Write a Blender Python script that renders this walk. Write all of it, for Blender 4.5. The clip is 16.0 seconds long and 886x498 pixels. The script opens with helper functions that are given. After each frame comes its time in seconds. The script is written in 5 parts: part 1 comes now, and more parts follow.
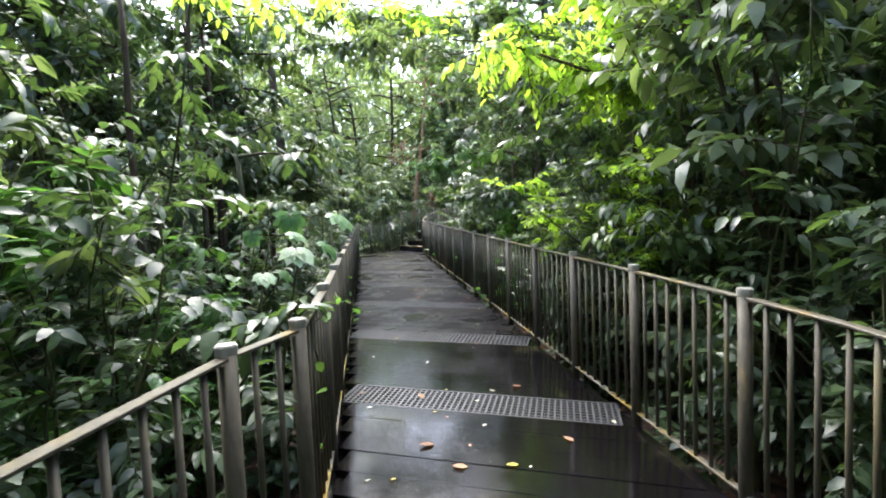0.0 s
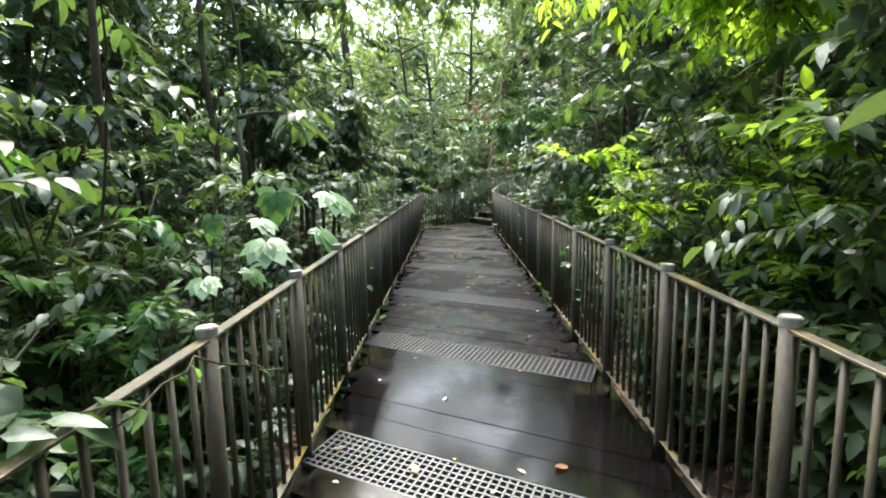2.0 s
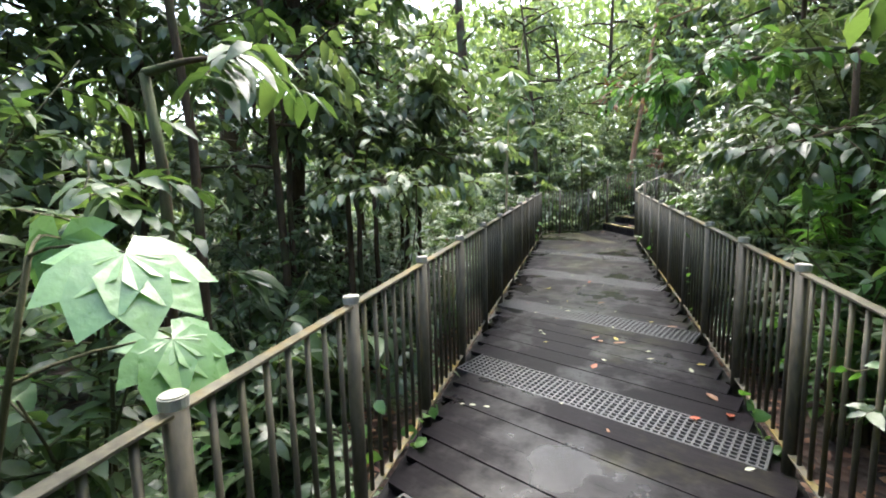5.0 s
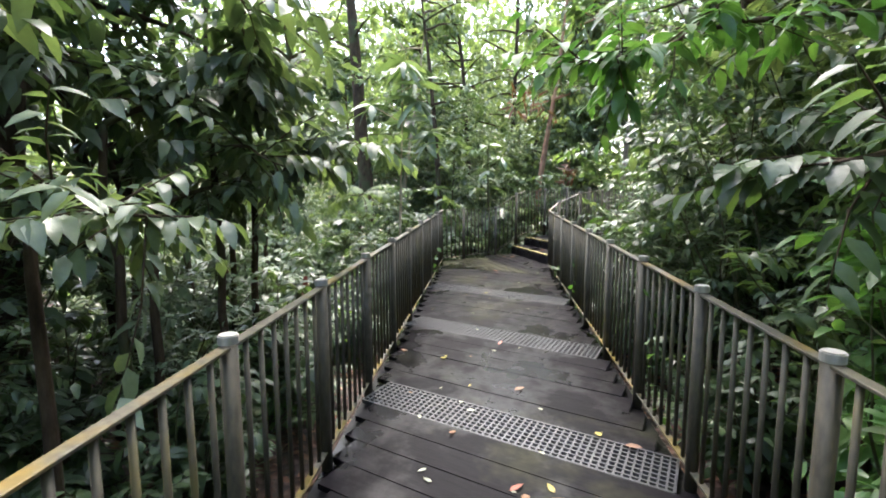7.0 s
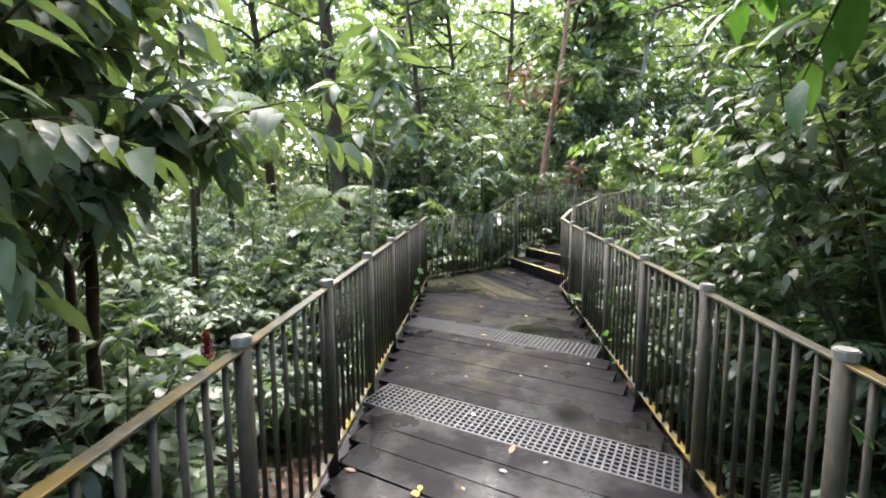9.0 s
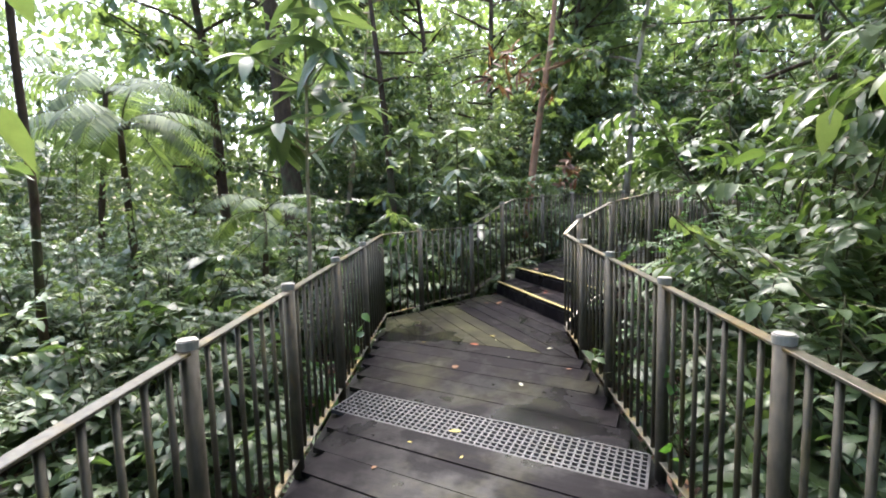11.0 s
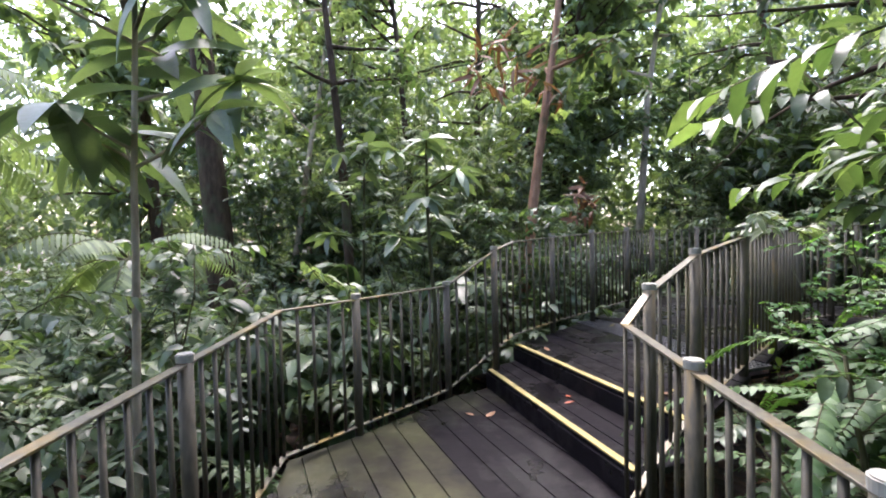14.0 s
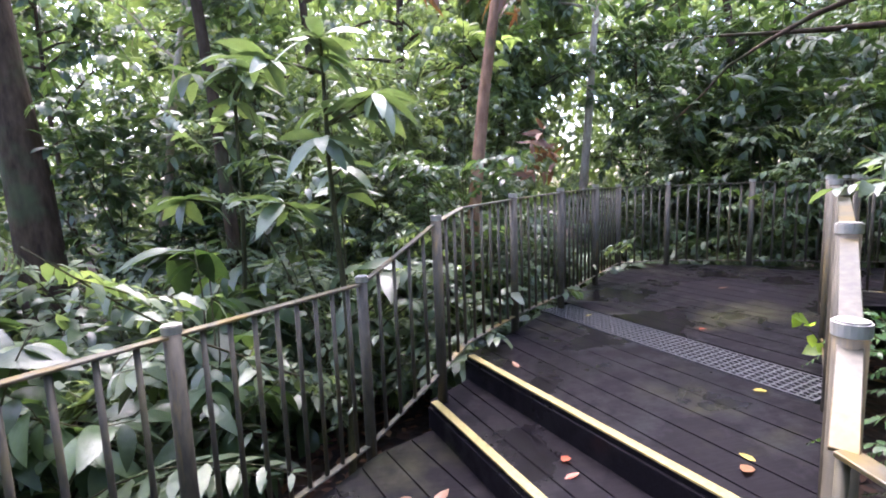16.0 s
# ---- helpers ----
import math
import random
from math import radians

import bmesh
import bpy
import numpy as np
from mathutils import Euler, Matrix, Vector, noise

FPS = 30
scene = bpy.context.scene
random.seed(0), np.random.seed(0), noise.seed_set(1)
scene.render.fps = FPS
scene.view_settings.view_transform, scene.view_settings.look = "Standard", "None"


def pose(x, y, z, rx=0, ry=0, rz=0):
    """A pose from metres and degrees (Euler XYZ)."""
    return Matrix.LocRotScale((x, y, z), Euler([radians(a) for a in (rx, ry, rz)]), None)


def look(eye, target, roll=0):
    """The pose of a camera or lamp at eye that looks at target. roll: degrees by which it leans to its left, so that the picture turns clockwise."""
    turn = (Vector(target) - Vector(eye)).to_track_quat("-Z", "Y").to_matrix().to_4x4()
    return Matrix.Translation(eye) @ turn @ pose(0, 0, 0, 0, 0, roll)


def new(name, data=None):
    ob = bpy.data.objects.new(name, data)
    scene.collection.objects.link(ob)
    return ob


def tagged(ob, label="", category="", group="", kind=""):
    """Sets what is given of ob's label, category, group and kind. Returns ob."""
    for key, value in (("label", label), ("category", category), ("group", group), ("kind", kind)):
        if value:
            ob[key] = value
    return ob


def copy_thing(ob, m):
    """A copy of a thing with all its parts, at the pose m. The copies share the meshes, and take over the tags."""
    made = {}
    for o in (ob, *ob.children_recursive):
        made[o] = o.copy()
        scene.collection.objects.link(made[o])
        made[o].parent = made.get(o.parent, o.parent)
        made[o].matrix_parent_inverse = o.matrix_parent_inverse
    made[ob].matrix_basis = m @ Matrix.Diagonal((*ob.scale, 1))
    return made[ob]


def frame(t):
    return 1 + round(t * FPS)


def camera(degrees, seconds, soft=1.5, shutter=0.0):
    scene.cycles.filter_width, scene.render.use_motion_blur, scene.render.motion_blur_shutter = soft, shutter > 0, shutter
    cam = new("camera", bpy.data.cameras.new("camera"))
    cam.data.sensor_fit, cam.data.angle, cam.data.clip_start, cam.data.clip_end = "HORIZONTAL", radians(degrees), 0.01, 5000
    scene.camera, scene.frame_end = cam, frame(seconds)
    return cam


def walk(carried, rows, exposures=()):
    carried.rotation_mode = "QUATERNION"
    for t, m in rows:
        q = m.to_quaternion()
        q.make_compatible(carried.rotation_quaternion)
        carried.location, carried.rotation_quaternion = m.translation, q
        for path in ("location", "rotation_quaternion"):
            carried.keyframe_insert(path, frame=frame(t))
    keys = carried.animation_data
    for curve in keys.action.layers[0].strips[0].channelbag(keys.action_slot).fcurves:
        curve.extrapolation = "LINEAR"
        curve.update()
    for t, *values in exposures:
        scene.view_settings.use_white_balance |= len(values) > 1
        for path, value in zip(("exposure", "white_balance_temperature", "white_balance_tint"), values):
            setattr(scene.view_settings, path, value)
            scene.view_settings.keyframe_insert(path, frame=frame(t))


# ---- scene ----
cam = camera(88.3, 16.0, 1.9)
PATH = [
    (0, (-0.043, 0.045, 1.591), (0.363, 2.0, 1.482), -2.4),
    (0.5, (0.169, 0.257, 1.718), (0.451, 2.233, 1.591), -2.4),
    (1, (0.287, 0.622, 1.72), (0.486, 2.599, 1.5), -0.8),
    (1.5, (0.501, 0.97, 1.717), (0.669, 2.948, 1.474), -0.9),
    (2, (0.633, 1.322, 1.72), (0.669, 3.307, 1.475), -1.2),
    (2.5, (0.668, 1.769, 1.773), (0.625, 3.755, 1.541), -2.4),
    (3, (0.741, 2.227, 1.802), (0.619, 4.213, 1.602), -2.0),
    (3.2, (0.774, 2.394, 1.809), (0.606, 4.376, 1.6), -1.9),
    (5.3, (0.901, 4.324, 1.846), (0.375, 6.236, 1.582), -1.5),
    (5.5, (0.939, 4.579, 1.846), (0.439, 6.497, 1.574), -1.8),
    (6, (0.955, 5.163, 1.883), (0.644, 7.12, 1.613), -0.3),
    (6.5, (0.893, 5.669, 1.929), (0.729, 7.646, 1.677), -0.4),
    (7, (0.907, 6.146, 1.961), (0.782, 8.13, 1.745), -0.2),
    (7.5, (0.852, 6.622, 1.973), (0.692, 8.604, 1.764), -0.0),
    (8, (0.85, 7.091, 1.976), (0.687, 9.072, 1.752), -1.0),
    (8.5, (0.896, 7.574, 2.009), (0.768, 9.554, 1.765), -0.4),
    (9, (0.893, 8.066, 2.048), (0.81, 10.052, 1.827), -0.3),
    (11.3, (1.154, 10.243, 2.095), (1.13, 12.234, 1.915), -1.6),
    (11.5, (1.17, 10.409, 2.102), (1.132, 12.401, 1.935), -1.7),
    (12, (1.204, 10.824, 2.142), (1.193, 12.82, 2.003), -2.1),
    (12.5, (1.288, 11.227, 2.191), (1.293, 13.225, 2.091), -1.5),
    (13, (1.298, 11.664, 2.192), (1.275, 13.662, 2.111), -1.4),
    (13.5, (1.325, 12.092, 2.2), (1.354, 14.09, 2.119), -1.8),
    (14, (1.385, 12.495, 2.237), (1.412, 14.493, 2.178), -1.3),
    (14.5, (1.378, 12.958, 2.245), (1.481, 14.953, 2.141), -1.0),
    (15, (1.435, 13.398, 2.236), (1.57, 15.389, 2.095), -1.6),
    (15.5, (1.475, 13.784, 2.229), (1.625, 15.769, 2.043), -1.2),
    (16, (1.491, 14.208, 2.264), (1.833, 16.163, 2.018), -2.1),
]
EXPOSURES = [(0.0, 3.02, 5900, 9), (2.5, 3.12, 6200, 4), (5.5, 3.25, 6150, 8), (9.0, 3.28, 6200, 11), (12.0, 3.0, 6050, 14), (14.0, 3.02, 6000, 19), (15.0, 3.28, 6000, 22), (16.0, 3.5, 5750, 28)]
walk(cam, [(t, look(eye, target, roll)) for t, eye, target, roll in PATH], EXPOSURES)

# ---- light: bright overcast sky above a rainforest ----
SUN_EL, SUN_AZ = 62.0, -10.0
world = bpy.data.worlds.new("sky")
scene.world = world
world.use_nodes = True
wn = world.node_tree
wn.nodes.clear()
w_out = wn.nodes.new("ShaderNodeOutputWorld")
w_bg = wn.nodes.new("ShaderNodeBackground")
w_sky = wn.nodes.new("ShaderNodeTexSky")
w_sky.sky_type = "NISHITA"
w_sky.sun_disc = False
w_sky.sun_elevation = radians(SUN_EL)
w_sky.sun_rotation = radians(SUN_AZ)
w_sky.dust_density = 5.0
w_bg.inputs["Strength"].default_value = 0.15
wn.links.new(w_sky.outputs[0], w_bg.inputs[0])
wn.links.new(w_bg.outputs[0], w_out.inputs[0])
sun = new("sun", bpy.data.lights.new("sun", "SUN"))
sun.data.energy = 0.8
sun.data.angle = radians(40)
sun.data.color = (1.0, 0.97, 0.9)
sun.matrix_world = look((0, 0, 0), (-math.sin(radians(SUN_AZ)) * math.cos(radians(SUN_EL)), -math.cos(radians(SUN_AZ)) * math.cos(radians(SUN_EL)), -math.sin(radians(SUN_EL))))


# ---- materials ----
def shader(name):
    m = bpy.data.materials.new(name)
    m.use_nodes = True
    m.node_tree.nodes.clear()
    return m, m.node_tree.nodes, m.node_tree.links


def node(nodes, kind, **values):
    n = nodes.new(kind)
    for key, v in values.items():
        n.inputs[key.replace("_", " ")].default_value = v
    return n


def ramp(nodes, stops):
    r = nodes.new("ShaderNodeValToRGB")
    while len(r.color_ramp.elements) < len(stops):
        r.color_ramp.elements.new(0.5)
    for e, (p, c) in zip(r.color_ramp.elements, stops):
        e.position = p
        e.color = (*c, 1) if len(c) == 3 else c
    return r


def leaf_material(name, dark, mid, light, rough=0.38, glow=0.35, spot=0.0):
    """Leaf: glossy upper skin over a blade that lets some light through; colour differs from leaf to leaf and plant to plant."""
    m, n, l = shader(name)
    geo = n.new("ShaderNodeNewGeometry")
    info = n.new("ShaderNodeObjectInfo")
    mix = n.new("ShaderNodeMath")
    mix.operation = "MULTIPLY_ADD"
    l.new(info.outputs["Random"], mix.inputs[0])
    mix.inputs[1].default_value = 0.35
    add = n.new("ShaderNodeMath")
    add.operation = "MULTIPLY"
    l.new(geo.outputs["Random Per Island"], add.inputs[0])
    add.inputs[1].default_value = 0.65
    l.new(add.outputs[0], mix.inputs[2])
    col = ramp(n, [(0.0, dark), (0.5, mid), (0.93, light), (1.0, tuple(min(1, c * 1.3 + spot) for c in light))])
    l.new(mix.outputs[0], col.inputs[0])
    tex = n.new("ShaderNodeTexCoord")
    noi = node(n, "ShaderNodeTexNoise", Scale=35.0, Detail=3.0)
    l.new(tex.outputs["Object"], noi.inputs["Vector"])
    var = n.new("ShaderNodeMixRGB")
    var.blend_type = "MULTIPLY"
    var.inputs[0].default_value = 0.35
    l.new(col.outputs[0], var.inputs[1])
    l.new(noi.outputs["Fac"], var.inputs[2])
    b = node(n, "ShaderNodeBsdfPrincipled", Roughness=rough)
    b.inputs["Specular IOR Level"].default_value = 0.6
    l.new(var.outputs[0], b.inputs["Base Color"])
    rr = n.new("ShaderNodeMapRange")
    rr.inputs["To Min"].default_value = rough - 0.12
    rr.inputs["To Max"].default_value = rough + 0.22
    l.new(noi.outputs["Fac"], rr.inputs["Value"])
    l.new(rr.outputs[0], b.inputs["Roughness"])
    bump = node(n, "ShaderNodeBump", Strength=0.35, Distance=0.01)
    l.new(noi.outputs["Fac"], bump.inputs["Height"])
    l.new(bump.outputs[0], b.inputs["Normal"])
    tr = n.new("ShaderNodeBsdfTranslucent")
    warm = n.new("ShaderNodeMixRGB")
    warm.blend_type = "MULTIPLY"
    warm.inputs[0].default_value = 1.0
    warm.inputs[2].default_value = (1.5, 1.6, 0.62, 1)
    l.new(var.outputs[0], warm.inputs[1])
    l.new(warm.outputs[0], tr.inputs["Color"])
    ms = n.new("ShaderNodeMixShader")
    ms.inputs[0].default_value = glow
    l.new(b.outputs[0], ms.inputs[1])
    l.new(tr.outputs[0], ms.inputs[2])
    out = n.new("ShaderNodeOutputMaterial")
    l.new(ms.outputs[0], out.inputs[0])
    return m


LEAF_DARK = leaf_material("leaf_dark", (0.036, 0.06, 0.03), (0.07, 0.115, 0.052), (0.13, 0.185, 0.085), 0.34, 0.4)
LEAF_GREY = leaf_material("leaf_grey_green", (0.066, 0.096, 0.06), (0.125, 0.17, 0.1), (0.215, 0.265, 0.155), 0.32, 0.42)
LEAF_BRIGHT = leaf_material("leaf_yellow_green", (0.18, 0.3, 0.045), (0.29, 0.42, 0.07), (0.42, 0.55, 0.11), 0.36, 0.7)
LEAF_LIME = leaf_material("leaf_pale_lime", (0.09, 0.2, 0.07), (0.14, 0.27, 0.105), (0.2, 0.34, 0.14), 0.28, 0.36)
LEAF_SPRAY = leaf_material("leaf_spray", (0.04, 0.09, 0.025), (0.07, 0.14, 0.045), (0.11, 0.19, 0.07), 0.46, 0.35)
LEAF_FRESH = leaf_material("leaf_fresh", (0.055, 0.14, 0.035), (0.1, 0.21, 0.06), (0.17, 0.29, 0.1), 0.3, 0.42)
LEAF_BROWN = leaf_material("leaf_withered", (0.1, 0.045, 0.025), (0.2, 0.09, 0.05), (0.32, 0.18, 0.1), 0.6, 0.2)
LEAF_PALE = leaf_material("leaf_pale", (0.11, 0.16, 0.085), (0.17, 0.235, 0.13), (0.26, 0.33, 0.2), 0.38, 0.2)
FLOWER_RED = leaf_material("flower_red", (0.1, 0.012, 0.012), (0.16, 0.022, 0.018), (0.24, 0.04, 0.03), 0.4, 0.1)
# lightened green: the haze of the distance is put into this leaf colour
LEAF_FAR = leaf_material("leaf_far", (0.075, 0.105, 0.06), (0.14, 0.185, 0.1), (0.25, 0.315, 0.165), 0.6, 0.45)


def bark_material(name, a, b_, scale=14.0, rough=0.8):
    m, n, l = shader(name)
    tex = n.new("ShaderNodeTexCoord")
    mp = n.new("ShaderNodeMapping")
    mp.inputs["Scale"].default_value = (1, 1, 0.25)
    l.new(tex.outputs["Object"], mp.inputs[0])
    noi = node(n, "ShaderNodeTexNoise", Scale=scale, Detail=6.0, Roughness=0.65)
    l.new(mp.outputs[0], noi.inputs["Vector"])
    big = node(n, "ShaderNodeTexNoise", Scale=2.2, Detail=3.0)
    l.new(tex.outputs["Object"], big.inputs["Vector"])
    col = ramp(n, [(0.3, a), (0.7, b_)])
    l.new(noi.outputs["Fac"], col.inputs[0])
    moss = ramp(n, [(0.52, (0, 0, 0)), (0.72, (1, 1, 1))])
    l.new(big.outputs["Fac"], moss.inputs[0])
    mx = n.new("ShaderNodeMixRGB")
    mx.inputs[2].default_value = (0.06, 0.075, 0.035, 1)
    l.new(moss.outputs[0], mx.inputs[0])
    l.new(col.outputs[0], mx.inputs[1])
    b = node(n, "ShaderNodeBsdfPrincipled", Roughness=rough)
    b.inputs["Specular IOR Level"].default_value = 0.15
    l.new(mx.outputs[0], b.inputs["Base Color"])
    bump = node(n, "ShaderNodeBump", Strength=0.9, Distance=0.02)
    l.new(noi.outputs["Fac"], bump.inputs["Height"])
    l.new(bump.outputs[0], b.inputs["Normal"])
    out = n.new("ShaderNodeOutputMaterial")
    l.new(b.outputs[0], out.inputs[0])
    return m


BARK = bark_material("bark_dark", (0.022, 0.014, 0.009), (0.085, 0.058, 0.036))
BARK_RED = bark_material("bark_red", (0.15, 0.08, 0.05), (0.34, 0.2, 0.125))
BARK_PALE = bark_material("bark_pale", (0.22, 0.17, 0.12), (0.46, 0.39, 0.29))
STEM = bark_material("stem_green", (0.035, 0.035, 0.018), (0.09, 0.085, 0.04), 30.0, 0.6)


def deck_material(name="wet_deck_wood", algae=0.56):
    """Dark hardwood boards, wet from rain: grain along the board, glossy film in patches, green algae here and there."""
    m, n, l = shader(name)
    tex = n.new("ShaderNodeTexCoord")
    info = n.new("ShaderNodeObjectInfo")
    geo = n.new("ShaderNodeNewGeometry")
    mp = n.new("ShaderNodeMapping")
    mp.inputs["Scale"].default_value = (1.5, 22, 22)
    l.new(tex.outputs["Object"], mp.inputs[0])
    grain = node(n, "ShaderNodeTexNoise", Scale=4.0, Detail=6.0, Roughness=0.6)
    l.new(mp.outputs[0], grain.inputs["Vector"])
    wet = node(n, "ShaderNodeTexNoise", Scale=1.1, Detail=7.0, Roughness=0.62)
    l.new(geo.outputs["Position"], wet.inputs["Vector"])
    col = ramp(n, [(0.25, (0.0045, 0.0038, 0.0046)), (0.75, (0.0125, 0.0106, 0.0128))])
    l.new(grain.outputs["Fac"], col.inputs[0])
    tone = n.new("ShaderNodeMapRange")
    tone.inputs["To Min"].default_value = 0.9
    tone.inputs["To Max"].default_value = 1.1
    l.new(info.outputs["Random"], tone.inputs["Value"])
    tint = n.new("ShaderNodeMixRGB")
    tint.blend_type = "MULTIPLY"
    tint.inputs[0].default_value = 1.0
    l.new(col.outputs[0], tint.inputs[1])
    l.new(tone.outputs[0], tint.inputs[2])
    # the lower end of the ramp stays wetter than the upper
    place = n.new("ShaderNodeSeparateXYZ")
    l.new(geo.outputs["Position"], place.inputs[0])
    rain = n.new("ShaderNodeMapRange")
    rain.inputs["From Min"].default_value = 4.6
    rain.inputs["From Max"].default_value = 6.4
    rain.inputs["To Min"].default_value = 0.17
    rain.inputs["To Max"].default_value = -0.03
    l.new(place.outputs["Y"], rain.inputs["Value"])
    film = n.new("ShaderNodeMath")
    l.new(wet.outputs["Fac"], film.inputs[0])
    l.new(rain.outputs[0], film.inputs[1])
    soak = ramp(n, [(0.44, (1, 1, 1)), (0.66, (0.36, 0.34, 0.33))])
    l.new(film.outputs[0], soak.inputs[0])
    damp = n.new("ShaderNodeMixRGB")
    damp.blend_type = "MULTIPLY"
    damp.inputs[0].default_value = 1.0
    l.new(tint.outputs[0], damp.inputs[1])
    l.new(soak.outputs[0], damp.inputs[2])
    alg = node(n, "ShaderNodeTexNoise", Scale=0.8, Detail=5.0, Roughness=0.7)
    off = n.new("ShaderNodeMapping")
    off.inputs["Location"].default_value = (7, 3, 0)
    l.new(geo.outputs["Position"], off.inputs[0])
    l.new(off.outputs[0], alg.inputs["Vector"])
    am = ramp(n, [(algae, (0, 0, 0)), (algae + 0.3, (0.75, 0.75, 0.75))])
    l.new(alg.outputs["Fac"], am.inputs[0])
    green = n.new("ShaderNodeMixRGB")
    green.inputs[2].default_value = (0.085, 0.084, 0.04, 1)
    l.new(am.outputs[0], green.inputs[0])
    l.new(damp.outputs[0], green.inputs[1])
    b = node(n, "ShaderNodeBsdfPrincipled")
    b.inputs["Specular IOR Level"].default_value = 0.22
    l.new(green.outputs[0], b.inputs["Base Color"])
    gloss = ramp(n, [(0.44, (0.06, 0.06, 0.06)), (0.7, (0.5, 0.5, 0.5))])
    l.new(film.outputs[0], gloss.inputs[0])
    l.new(gloss.outputs[0], b.inputs["Specular IOR Level"])
    rr = ramp(n, [(0.4, (0.5, 0.5, 0.5)), (0.68, (0.06, 0.06, 0.06))])
    l.new(film.outputs[0], rr.inputs[0])
    l.new(rr.outputs[0], b.inputs["Roughness"])
    bump = node(n, "ShaderNodeBump", Strength=0.22, Distance=0.003)
    l.new(grain.outputs["Fac"], bump.inputs["Height"])
    l.new(bump.outputs[0], b.inputs["Normal"])
    out = n.new("ShaderNodeOutputMaterial")
    l.new(b.outputs[0], out.inputs[0])
    return m


def metal_material(name, base, pale, stain, stain_from=0.55, rough=0.5, metal=0.5, streak=1.0):
    """Weathered galvanised steel with streaks, algae and rust stains."""
    m, n, l = shader(name)
    geo = n.new("ShaderNodeNewGeometry")
    mp = n.new("ShaderNodeMapping")
    mp.inputs["Scale"].default_value = (1, 1, 0.3)
    l.new(geo.outputs["Position"], mp.inputs[0])
    fine = node(n, "ShaderNodeTexNoise", Scale=45.0, Detail=5.0)
    l.new(mp.outputs[0], fine.inputs["Vector"])
    big = node(n, "ShaderNodeTexNoise", Scale=2.6, Detail=5.0, Roughness=0.7)
    run = n.new("ShaderNodeMapping")
    run.inputs["Scale"].default_value = (streak, streak, 1.0 / streak)
    l.new(geo.outputs["Position"], run.inputs[0])
    l.new(run.outputs[0], big.inputs["Vector"])
    col = ramp(n, [(0.3, base), (0.75, pale)])
    l.new(fine.outputs["Fac"], col.inputs[0])
    k = ramp(n, [(stain_from, (0, 0, 0)), (stain_from + 0.16, (0.85, 0.85, 0.85))])
    l.new(big.outputs["Fac"], k.inputs[0])
    mx = n.new("ShaderNodeMixRGB")
    mx.inputs[2].default_value = (*stain, 1)
    l.new(k.outputs[0], mx.inputs[0])
    l.new(col.outputs[0], mx.inputs[1])
    b = node(n, "ShaderNodeBsdfPrincipled", Roughness=rough, Metallic=metal)
    l.new(mx.outputs[0], b.inputs["Base Color"])
    bump = node(n, "ShaderNodeBump", Strength=0.2, Distance=0.003)
    l.new(fine.outputs["Fac"], bump.inputs["Height"])
    l.new(bump.outputs[0], b.inputs["Normal"])
    out = n.new("ShaderNodeOutputMaterial")
    l.new(b.outputs[0], out.inputs[0])
    return m


DECK = deck_material()
DECK_GREEN = deck_material("mossy_deck_wood", 0.41)
# post and baluster base colours include the shade of their backlit sides; stains are separate
POST_STEEL = metal_material("post_steel", (0.036, 0.031, 0.02), (0.08, 0.068, 0.044), (0.19, 0.125, 0.022), 0.58, 0.6, 0.15, 2.6)
ROD_STEEL = metal_material("baluster_steel", (0.038, 0.033, 0.022), (0.085, 0.073, 0.048), (0.09, 0.074, 0.022), 0.53, 0.6, 0.15, 1.8)
RAIL_STEEL = metal_material("handrail_steel", (0.058, 0.053, 0.039), (0.125, 0.113, 0.08), (0.17, 0.115, 0.024), 0.5, 0.42, 0.3)
CAP_STEEL = metal_material("cap_steel", (0.22, 0.212, 0.185), (0.36, 0.35, 0.31), (0.2, 0.17, 0.1), 0.6, 0.5, 0.1)
FOOT_STEEL = metal_material("bottom_rail_steel", (0.08, 0.075, 0.06), (0.16, 0.145, 0.11), (0.24, 0.165, 0.02), 0.47, 0.55)
GRATE_MAT = metal_material("grate_plastic", (0.03, 0.03, 0.032), (0.065, 0.065, 0.068), (0.05, 0.05, 0.035), 0.6, 0.4, 0.0)
NOSING = metal_material("nosing_yellow", (0.2, 0.155, 0.045), (0.32, 0.26, 0.09), (0.22, 0.18, 0.07), 0.66, 0.6, 0.0)


def ground_material():
    m, n, l = shader("leaf_litter_soil")
    geo = n.new("ShaderNodeNewGeometry")
    vor = node(n, "ShaderNodeTexVoronoi", Scale=11.0)
    l.new(geo.outputs["Position"], vor.inputs["Vector"])
    noi = node(n, "ShaderNodeTexNoise", Scale=1.3, Detail=6.0)
    l.new(geo.outputs["Position"], noi.inputs["Vector"])
    col = ramp(n, [(0.0, (0.02, 0.014, 0.01)), (0.5, (0.055, 0.03, 0.019)), (1.0, (0.13, 0.06, 0.036))])
    l.new(vor.outputs["Color"], col.inputs[0])
    mx = n.new("ShaderNodeMixRGB")
    mx.blend_type = "MULTIPLY"
    mx.inputs[0].default_value = 0.7
    l.new(col.outputs[0], mx.inputs[1])
    l.new(noi.outputs["Fac"], mx.inputs[2])
    b = node(n, "ShaderNodeBsdfPrincipled", Roughness=0.8)
    l.new(mx.outputs[0], b.inputs["Base Color"])
    bump = node(n, "ShaderNodeBump", Strength=0.8, Distance=0.03)
    l.new(vor.outputs["Distance"], bump.inputs["Height"])
    l.new(bump.outputs[0], b.inputs["Normal"])
    out = n.new("ShaderNodeOutputMaterial")
    l.new(b.outputs[0], out.inputs[0])
    return m


SOIL = ground_material()

